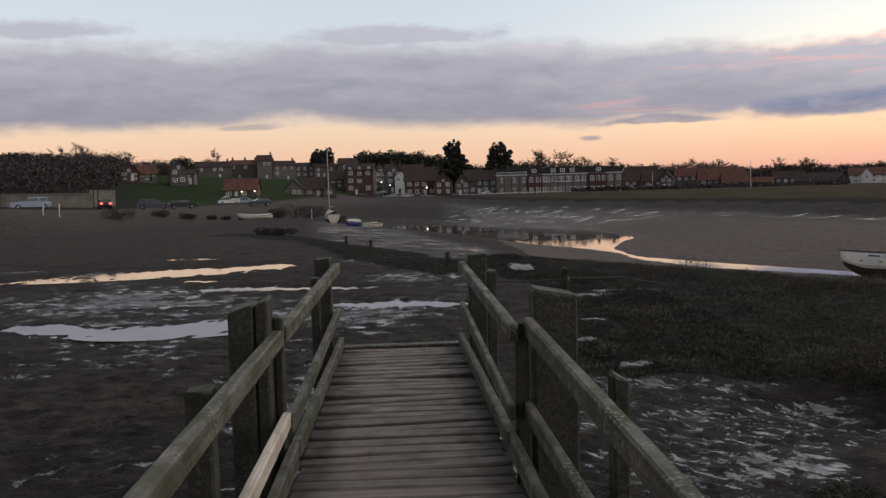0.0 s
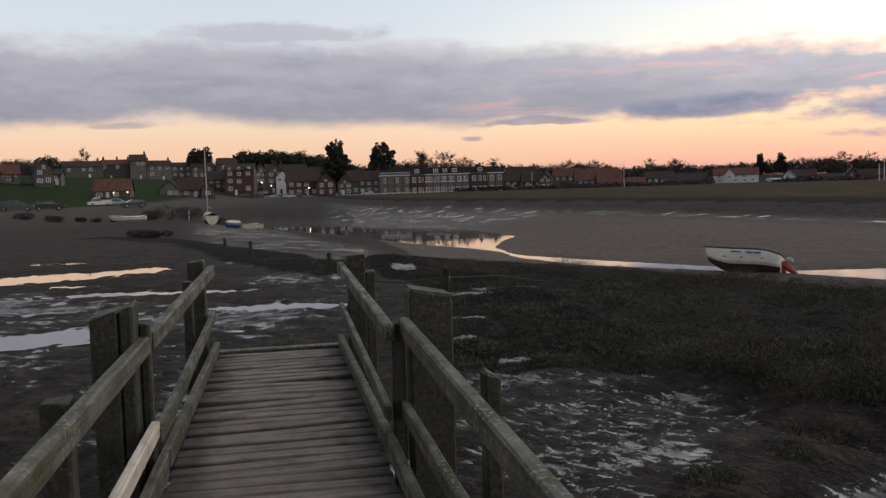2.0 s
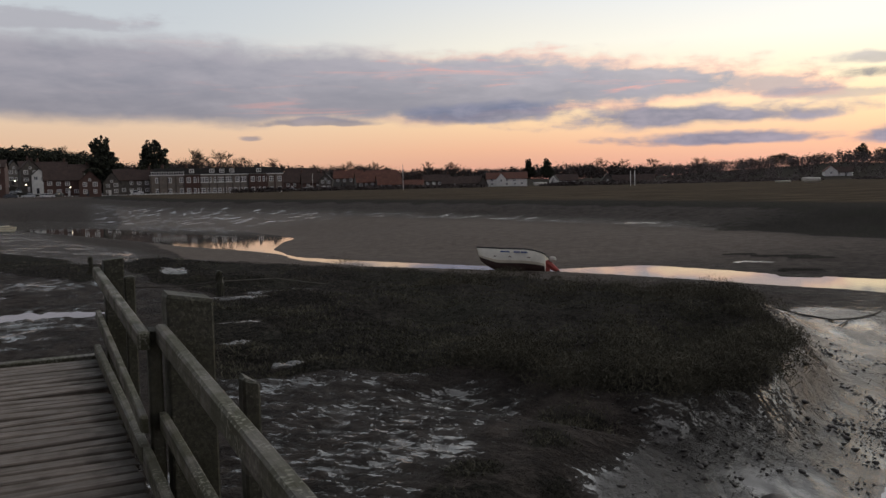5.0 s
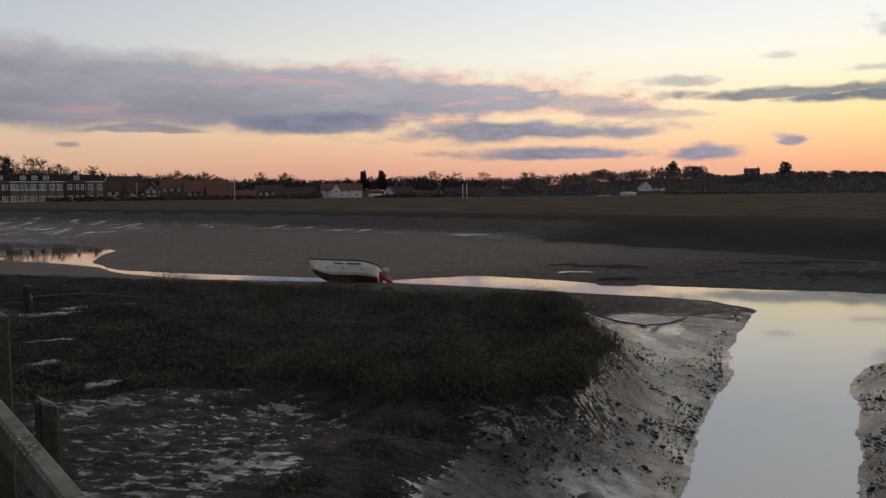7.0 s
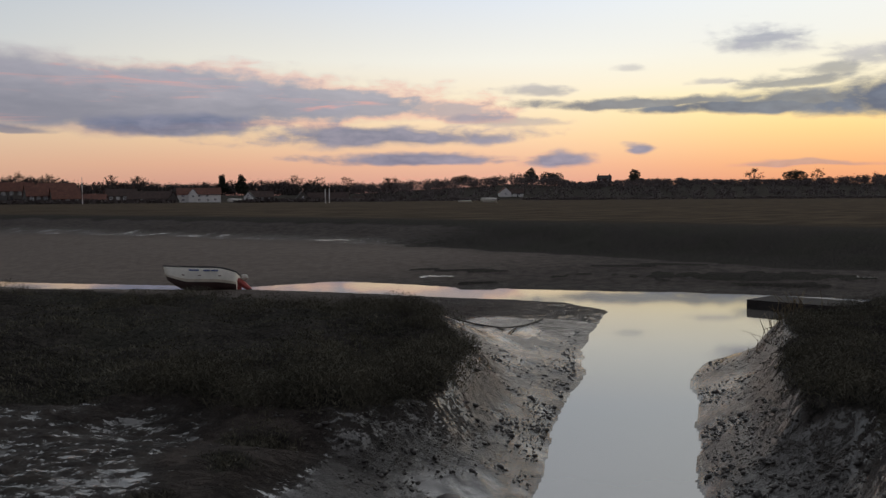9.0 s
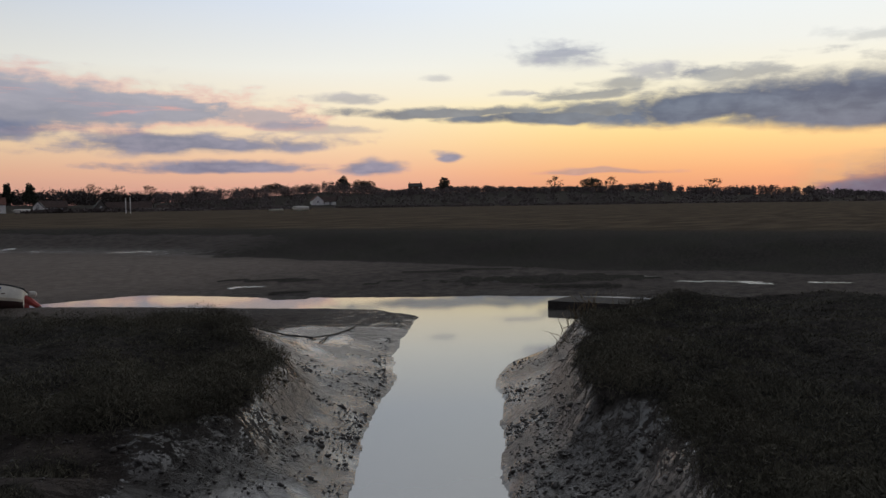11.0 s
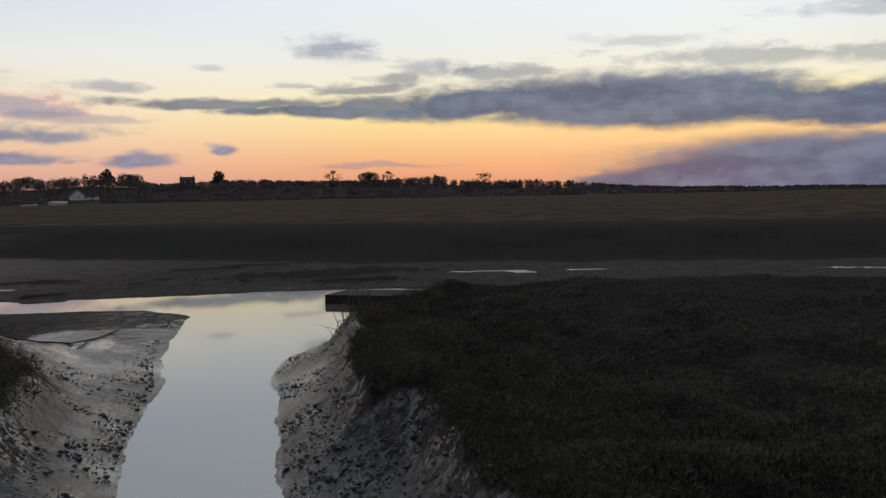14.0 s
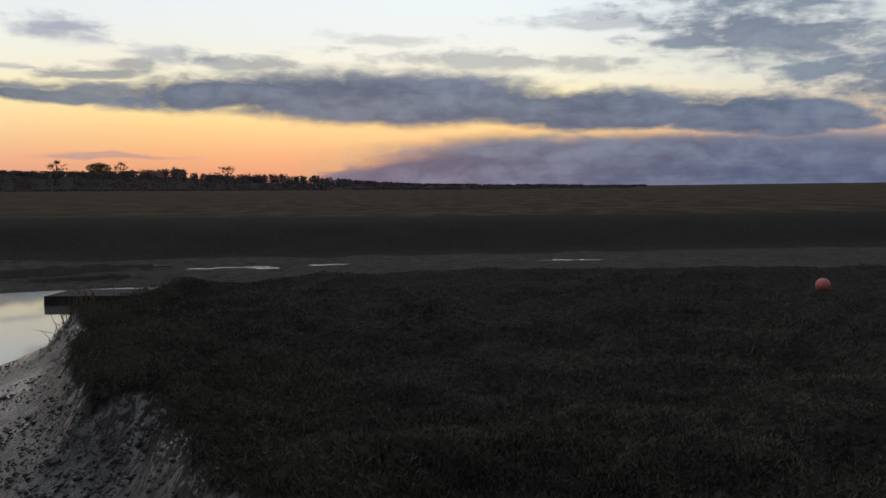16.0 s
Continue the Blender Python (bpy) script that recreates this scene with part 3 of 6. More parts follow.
    turf = turf * (1 - hollow)
    lump = turf * np.clip(top_a + top_b, 0, 1)
    z = z + near * (0.44 * wob * lump + 0.40 * fine_wob * lump)
    dents = rough_ground(x + 3, y, 0.15, 2) + 0.35 * rough_ground(x, y, 0.5, 2)
    steep = near * (1 - turf) * (dw > 0)
    z = z + steep * (0.03 * fine_wob + 0.070 * dents * (0.65 + 0.35 * ease(out, 2.0, 4.0))) * ease(out, 0, 0.8)
    z = z + 0.16 * (1 - ease(sp, -1, 0.6)) * (0.6 + wob)
    # wet: thin films near the creek, on the flats and round the pools
    wet = 0.30 + 0.30 * (1 - ease(out, 0.3, 7.0 - 4.5 * ease(dist, 20, 40))) + 0.33 * (1 - ease(out, 2.0, 4.5)) * (1 - ease(dist, 16, 30)) + 0.30 * ease(-dip, -2.4, -0.9)
    wet = np.maximum(wet, 0.57 * (dm < 1.5) * (1 - ease(y, 26, 36)) * (1 + 1.3 * rough_ground(x, y, 3.0)) + 0.03 * (dm < 0) * ease(y, 9, 12) * (1 - ease(y, 17, 22)))
    drained = ease(y - 0.45 * x, 5.6, 3.4)
    wet = np.maximum(wet, (0.70 - 0.26 * drained) * (1 - ease(inside_by(x, y, GLINT), -0.2, 0.7)))
    wet = np.maximum(wet, 0.69 * np.maximum(ease(y, 60, 85) * ease(fm, 2, 7) * ease(x, -6, 2) * (1 - ease(y, 180, 260)), ease(y, 26, 40) * ease(x, 10, 16) * ease(fm, 4, 7) * (1 - ease(fm, 9, 14))))
    wet = np.maximum(wet, 0.76 * ease(y, 22, 28) * (1 - ease(np.abs(x - (5.0 - 0.16 * y)), 2.5, 9)) * (1 - ease(y, 90, 140)))
    wet = np.maximum(wet, 0.92 * (1 - ease(oval(x, y, [(14.0, 12.9, 3.2, 1.3, 33)]) + 0.3 * wob, 0.7, 1.15)))
    wet = np.maximum(wet, 0.86 * hollow)
    wet = np.maximum(wet, 1.1 * (1 - ease(oval(x, y, STREAKS) + 1.2 * fine_wob, 0.7, 1.2)))
    wet = wet - 0.34 * (1 - ease(oval(x, y, BARE_SLOPE) + 0.5 * wob, 0.7, 1.2))
    wet = wet - (0.10 * (1 - ease(np.minimum(la, rb), 0.1, 0.9)) + 0.18 * rough_ground(x + 7, y, 1.1, 3)) * (1 - ease(out, 3.0, 5.0)) * (dist < 24)
    wet = wet - (0.30 - 0.22 * (1 - ease(out, 2.5, 4.5)) * (dist < 24)) * (0.6 + 0.4 * ease(out, 2.0, 4.0)) * dents * (1 - ease(dist, 12, 40)) * (wet > 0.4)
    sand = ease(fm, 6, 14) * ease(y, 20, 34) * (x > 4) + 0.45 * (1 - ease(sh, 0, 22)) * (y > 20)
    straw = (1 - ease(fm, -9.0, -3.0)) * (dist > 20) * (1 - 0.85 * ease(dist, start - 30, start + 40) * (azim < 92))
    lawn = ease(azim, -21.5, -18.5) * ease(azim, -5.0, -6.5) * ease(dist, 130, 165) * (sh < 0)
    return z, turf, np.clip(wet, 0, 1), np.clip(sand, 0, 1), straw, lawn


def ground_z(x, y):
    return float(land(np.array([x]), np.array([y]))[0][0])


def build_ground():
    """One sheet from underfoot to the horizon, on rings that widen with distance."""
    drops = np.arange(1240.0, 62.0, -2.6)
    radii = np.concatenate([[0.4, 1.0, 1.7, 2.4, 3.0, 3.5], 3.1 * 1497 / drops, np.geomspace(76, 4600, 70)])
    angles = np.radians(np.concatenate([np.arange(-34.0, 118.0, 0.16), np.arange(118.0, 326.0, 4.0)]))
    rr, aa = np.meshgrid(radii, angles, indexing="ij")
    x, y = rr * np.sin(aa), rr * np.cos(aa)
    z, turf, wet, sand, straw, lawn = land(x, y)
    n_r, n_a = x.shape
    co = np.stack([x, y, z], -1).reshape(-1, 3)
    i, j = np.meshgrid(np.arange(n_r - 1), np.arange(n_a), indexing="ij")
    k = (j + 1) % n_a
    quads = np.stack([i * n_a + j, i * n_a + k, (i + 1) * n_a + k, (i + 1) * n_a + j], -1).reshape(-1, 4)
    me = bpy.data.meshes.new("ground")
    me.vertices.add(len(co))
    me.vertices.foreach_set("co", co.ravel())
    me.loops.add(quads.size)
    me.loops.foreach_set("vertex_index", quads.ravel().astype(np.int32))
    me.polygons.add(len(quads))
    me.polygons.foreach_set("loop_start", np.arange(0, quads.size, 4, dtype=np.int32))
    me.polygons.foreach_set("use_smooth", np.ones(len(quads), bool))
    me.update(calc_edges=True)
    cover = me.attributes.new("cover", "FLOAT_COLOR", "POINT")
    cover.data.foreach_set("color", np.stack([turf, wet, sand, ease(rr, 14, 48)], -1).astype(np.float32).ravel())
    for name, values in (("straw", straw), ("lawn", lawn)):
        a = me.attributes.new(name, "FLOAT", "POINT")
        a.data.foreach_set("value", values.astype(np.float32).ravel())
    me.materials.append(GROUND)
    return tagged(new("ground", me), "dark estuary mud, saltmarsh turf and wet creek banks", "ground", kind="structure")


build_ground()


def sheet(name, points, z, mat, label):
    bm = bmesh.new()
    f = bm.faces.new([bm.verts.new((x, y, z)) for x, y in points])
    bm.normal_update()
    if f.normal.z < 0:
        f.normal_flip()
    bmesh.ops.triangulate(bm, faces=[f])
    return single(name, bm, mat, Matrix(), label, "water", kind="structure")


# the tide left in the creek and channel: a level sheet that the banks cut
sheet("water", [(0.0, -3.0), (6, -3), (32, 4), (33, 44), (24, 75), (14, 110), (2, 175), (-16, 165), (-8, 90), (-1, 50), (5, 30), (-1.0, 1.0)], 0.0, WATER, "still creek water reflecting the dusk sky")


def build_pools():
    for cx, cy, a, b, turn in POOLS:
        bm = bmesh.new()
        ring = [bm.verts.new((a * 1.5 * math.cos(k * math.tau / 28), b * 1.5 * math.sin(k * math.tau / 28), 0)) for k in range(28)]
        bm.faces.new(ring)
        low = ground_z(cx, cy) + 0.075
        single("water", bm, POOL, pose(cx, cy, low, 0, 0, turn), "shallow pool left on the mud at low tide", "water", kind="structure")


build_pools()

# ---- footbridge ----
BRIDGE = pose(0, 0.017, 1.5, LEVEL, 0, 3.0)


def build_bridge():
    rng = random.Random(3)
    bridge = thing("footbridge", BRIDGE, "weathered timber footbridge with mossy side rails over the creek", "bridge")
    for side, sx in (("left", -1), ("right", 1)):
        # bearers under the deck
        part("bearer", boxed(sx * 0.40, sx * 0.55, -6.0, 8.6, -0.24, -0.045, bevel=0.01), POST, bridge)
    # rails: near and far lengths, lapped at the big posts
    def beam(name, a, b, wide, high, mat, label=""):
        bm = boxed(-wide / 2, wide / 2, 0.0, 1.0, -high, 0.0, bevel=0.009)
        for v in bm.verts:
            k = v.co.y
            v.co = Vector((a[0] + (b[0] - a[0]) * k + v.co.x, a[1] + (b[1] - a[1]) * k, a[2] + (b[2] - a[2]) * k + v.co.z))
        for k in range(26):
            v = rng.choice(list(bm.verts))
            v.co += Vector((rng.uniform(-1, 1), 0, rng.uniform(-1, 1))) * 0.003
        part(name, bm, mat, bridge, label)

    for sx in (-1, 1):
        # kick boards along the deck's edges
        beam("kick_board", (sx * 0.660, -6.0, 0.125), (sx * 0.658, 5.05, 0.122), 0.058, 0.118, RAIL)
        beam("kick_board", (sx * 0.656, 5.06, 0.120), (sx * 0.620, 8.75, 0.120), 0.056, 0.116, RAIL)
    old = "lichen-spotted grey-green handrail"
    beam("handrail", (-0.724, -6.0, 0.82), (-0.720, 5.04, 0.820), 0.060, 0.105, RAIL, old)
    beam("handrail", (-0.712, 5.05, 0.822), (-0.652, 8.90, 0.880), 0.064, 0.105, RAIL, old)
    beam("handrail", (0.772, -6.0, 0.745), (0.772, 1.19, 0.745), 0.066, 0.110, RAIL, old)
    beam("handrail", (0.772, 1.20, 0.745), (0.774, 5.10, 0.817), 0.066, 0.110, RAIL, old)
    beam("handrail", (0.668, 4.97, 0.795), (0.650, 8.85, 0.865), 0.068, 0.105, RAIL, old)
    beam("middle_rail", (-0.690, -6.0, 0.36), (-0.690, 1.19, 0.35), 0.05, 0.10, RAIL)
    beam("middle_rail", (-0.678, 1.20, 0.36), (-0.678, 4.90, 0.345), 0.05, 0.10, FRESH, "pale newly replaced middle rail")
    beam("middle_rail", (-0.660, 4.86, 0.31), (-0.648, 8.90, 0.425), 0.05, 0.10, RAIL)
    beam("middle_rail", (0.765, -6.0, 0.32), (0.765, 5.12, 0.30), 0.05, 0.105, RAIL)
    beam("middle_rail", (0.655, 5.0, 0.30), (0.650, 8.85, 0.44), 0.05, 0.10, RAIL)
    # posts: end posts, heavy square piles, slimmer posts, old sawn piles outside
    for x0, x1, y0, y1, z0, z1, tip in ((-0.86, -0.70, 8.58, 8.76, -1.1, 0.94, 0.01), (0.70, 0.88, 8.50, 8.68, -1.1, 0.95, 0.01), (-0.82, -0.74, 7.75, 7.85, -1.1, 0.84, 0.0), (0.83, 0.92, 7.95, 8.05, -1.1, 0.83, 0.0),
                                       (0.81, 1.08, 5.08, 5.30, -1.4, 0.985, -0.045), (-0.965, -0.825, 4.72, 4.95, -1.4, 0.965, 0.03), (-0.818, -0.745, 4.73, 4.94, -1.4, 1.0, 0.03), (-0.745, -0.69, 4.90, 4.99, -0.3, 0.90, 0.0),
                                       (-0.92, -0.81, 3.55, 3.67, -1.6, 0.79, 0.0), (0.955, 1.035, 3.75, 3.86, -1.6, 0.745, -0.03), (0.70, 0.78, 5.12, 5.20, -0.3, 0.78, 0.0), (-0.86, -0.74, -1.2, -1.05, -1.6, 0.9, 0.0), (0.76, 0.88, -1.2, -1.05, -1.6, 0.9, 0.0), (-0.86, -0.74, -4.2, -4.05, -1.6, 0.9, 0.0), (0.76, 0.88, -4.2, -4.05, -1.6, 0.9, 0.0)):
        bm = boxed(x0, x1, y0, y1, z0, z1, bevel=0.012)
        for v in bm.verts:
            if v.co.z > z1 - 0.03:
                v.co.z += rng.uniform(-0.012, 0.012) + (v.co.x - x0) / (x1 - x0) * tip
        part("post", bm, POST, bridge, "dark mossy square timber pile" if x1 - x0 > 0.2 else "")
    # decking
    y = -6.0
    kinds = []
    for k in range(5):
        bm = boxed(-0.625, 0.625, -0.064, 0.064, -0.062, 0.0, bevel=0.011)
        for v in bm.verts:
            v.co += Vector((rng.uniform(-0.012, 0.012), rng.uniform(-0.005, 0.005), rng.uniform(-0.003, 0.003)))
        bmesh.ops.rotate(bm, verts=bm.verts, cent=(0, 0, 0), matrix=Matrix.Rotation(radians(90), 3, "Z"))
        kinds.append(mesh_of(bm, "plank", PLANK))
    while y < 8.7:
        shared("plank", rng.choice(kinds), bridge, pose(rng.uniform(-0.012, 0.012), y, rng.uniform(-0.009, 0.006), rng.uniform(-1.6, 1.6), 0, -90 + rng.uniform(-0.5, 0.5)))
        y += 0.160 + rng.uniform(-0.009, 0.009)
    part("end_sill", boxed(-0.66, 0.66, 8.72, 8.86, -0.22, 0.012, bevel=0.008), RAIL, bridge)


build_bridge()

# ---- village materials ----
def brick_wall(name, brick, mortar):
    m, n = material(name)
    t = n.node("ShaderNodeTexBrick")
    n.put(t.inputs["Vector"], n.scaled(n.co, (1.0, 1.0, 1.0)))
    t.inputs["Color1"].default_value, t.inputs["Color2"].default_value = (*brick, 1), (*(c * 0.72 for c in brick), 1)
    t.inputs["Mortar"].default_value = (*mortar, 1)
    t.inputs["Scale"].default_value = 4.4
    patch = n.noise(n.co, 0.5, 4.0)
    finish(n, n.mix(n.mul(n.step(patch, 0.4, 0.7), 0.5), t.outputs[0], tuple(c * 0.5 for c in brick)), 0.85, n.bump(n.noise(n.co, 9.0, 4.0), 0.4, 0.02))
    return m


def roof_tiles(name, dark, lite):
    m, n = material(name)
    wave = n.node("ShaderNodeTexWave", bands_direction="Z")
    n.put(wave.inputs["Vector"], n.co)
    wave.inputs["Scale"].default_value, wave.inputs["Distortion"].default_value = 1.6, 1.5
    a, b = n.noise(n.co, 0.8, 5.0), n.noise(n.co, 7.0, 4.0)
    col = n.mix(n.step(n.add(n.mul(a, 0.6), n.mul(b, 0.4)), 0.35, 0.65), dark, lite)
    finish(n, col, 0.85, n.bump(n.add(wave.outputs["Fac"], b), 0.5, 0.05))
    n.shader.inputs["Specular IOR Level"].default_value = 0.2
    return m


BRICK = brick_wall("red_brick", (0.120, 0.064, 0.052), (0.13, 0.11, 0.095))
FLINT = plain("flint_wall", (0.112, 0.098, 0.085), 0.85, 0.45, 1.4)
RENDER = plain("grey_render", (0.175, 0.157, 0.14), 0.85, 0.25, 0.8)
WHITE = plain("white_render", (0.78, 0.76, 0.72), 0.8, 0.12, 0.8)
TILE = roof_tiles("pantile_red", (0.085, 0.040, 0.031), (0.150, 0.066, 0.048))
TILE_DARK = roof_tiles("pantile_brown", (0.038, 0.026, 0.023), (0.066, 0.042, 0.036))
SLATE = roof_tiles("slate", (0.030, 0.028, 0.027), (0.060, 0.055, 0.052))
FRAME = plain("white_paint", (0.74, 0.72, 0.69), 0.55, 0.08, 2.0, 0.1)
DARK_PAINT = plain("dark_paint", (0.03, 0.03, 0.034), 0.5, 0.2)
TARMAC = plain("tarmac", (0.055, 0.055, 0.058), 0.85, 0.3, 1.0)
SANDSTONE = plain("sandstone", (0.21, 0.178, 0.148), 0.85, 0.3, 1.0)
MANSARD = roof_tiles("mansard_slate", (0.022, 0.020, 0.020), (0.045, 0.040, 0.038))
QUAY_WALL = plain("quay_stone", (0.085, 0.075, 0.065), 0.85, 0.4, 0.8)
GARDEN_WALL = plain("garden_wall", (0.14, 0.122, 0.104), 0.9, 0.35, 0.6)


def glass_material(name="window_glass"):
    m, n = material(name)
    finish(n, (0.05, 0.055, 0.06), 0.06, n.bump(n.noise(n.co, 1.2, 2.0), 0.05, 0.02))
    n.shader.inputs["Specular IOR Level"].default_value = 0.9
    return m


GLASS = glass_material()


def glowing(name, color, strength):
    m, n = material(name)
    finish(n, color, 0.5)
    n.put(n.shader.inputs["Emission Color"], (*color, 1))
    n.shader.inputs["Emission Strength"].default_value = strength
    return m


LAMP_WARM = glowing("lit_lamp", (1.0, 0.85, 0.62), 4.0)
LAMP_RED = glowing("lit_tail_lamp", (1.0, 0.05, 0.03), 9.0)


def polar(azimuth, distance):
    a = radians(azimuth)
    return distance * math.sin(a), distance * math.cos(a)


def facing(azimuth, distance, z=None, turn=0.0):
    """A pose on the ground whose -y side faces the footbridge."""
    x, y = polar(azimuth, distance)
    return pose(x, y, ground_z(x, y) if z is None else z, 0, 0, -azimuth + turn)


# ---- houses ----
def frame_mesh():
    bm = bmesh.new()
    for x0, x1, z0, z1 in ((-0.5, -0.36, 0, 1), (0.36, 0.5, 0, 1), (-0.36, 0.36, 0, 0.14), (-0.36, 0.36, 0.86, 1), (-0.06, 0.06, 0.14, 0.86), (-0.36, -0.06, 0.46, 0.54), (0.06, 0.36, 0.46, 0.54)):
        block(bm, x0, x1, -0.07, 0.03, z0, z1)
    return mesh_of(bm, "window", FRAME)


WINDOW = frame_mesh()
PANE = mesh_of(boxed(-0.36, 0.36, -0.01, 0.02, 0.14, 0.86), "pane", GLASS)


def window_at(owner, x, y, z, wide, high, turn=0.0):
    ob = shared("window", WINDOW, owner, pose(x, y, z, 0, 0, turn) @ Matrix.Diagonal((wide, 1.0, high, 1)))
    shared("pane", PANE, ob, Matrix())
    return ob


def prism(bm, wide, deep, z0, eaves, ridge, along):
    """Walls with gables. along: 'x' ridge across the view, 'y' ridge towards it."""
    hx, hy = wide / 2, deep / 2
    low = [bm.verts.new((sx * hx, sy * hy, z0)) for sx, sy in ((-1, -1), (1, -1), (1, 1), (-1, 1))]
    high = [bm.verts.new((sx * hx, sy * hy, eaves)) for sx, sy in ((-1, -1), (1, -1), (1, 1), (-1, 1))]
    bm.faces.new(low[::-1])
    if along == "x":
        t = [bm.verts.new((-hx, 0, ridge)), bm.verts.new((hx, 0, ridge))]
        bm.faces.new((low[0], low[1], high[1], high[0]))
        bm.faces.new((low[2], low[3], high[3], high[2]))
        bm.faces.new((low[1], low[2], high[2], t[1], high[1]))
        bm.faces.new((low[3], low[0], high[0], t[0], high[3]))
        bm.faces.new((high[0], high[1], t[1], t[0]))
        bm.faces.new((high[2], high[3], t[0], t[1]))
    else:
        t = [bm.verts.new((0, -hy, ridge)), bm.verts.new((0, hy, ridge))]
        bm.faces.new((low[0], low[1], high[1], t[0], high[0]))
        bm.faces.new((low[2], low[3], high[3], t[1], high[2]))
        bm.faces.new((low[1], low[2], high[2], high[1]))
        bm.faces.new((low[3], low[0], high[0], high[3]))
        bm.faces.new((high[1], high[2], t[1], t[0]))
        bm.faces.new((high[3], high[0], t[0], t[1]))
    return bm


def slopes(wide, deep, eaves, ridge, along, over=0.35, thick=0.22):
    """Two roof slabs with eaves that stand out."""
    bm = bmesh.new()
    half, run = (deep / 2, wide / 2) if along == "x" else (wide / 2, deep / 2)
    fall = (ridge - eaves) / half
    for s in (-1, 1):
        a, b = (s * (half + over), eaves - over * fall + 0.04), (0.0, ridge + 0.04)
        corners = []
        for e in (-1, 1):
            for (p, z), up_by in ((a, 0), (b, 0), (b, thick), (a, thick)):
                q = (e * (run + over), p) if along == "x" else (p, e * (run + over))
                corners.append(bm.verts.new((*q, z + up_by)))
        for idx in ((0, 1, 2, 3), (7, 6, 5, 4), (0, 4, 5, 1), (1, 5, 6, 2), (2, 6, 7, 3), (3, 7, 4, 0)):
            bm.faces.new([corners[k] for k in idx])
    bmesh.ops.recalc_face_normals(bm, faces=bm.faces)
    return bm


HOUSE_LABELS = {"red_brick": "red-brick", "flint_wall": "flint-walled", "grey_render": "grey rendered", "white_render": "white rendered"}
ROOF_LABELS = {"pantile_red": "red pantile roof", "pantile_brown": "brown pantile roof", "slate": "grey slate roof"}
HOUSE_RNG = random.Random(11)


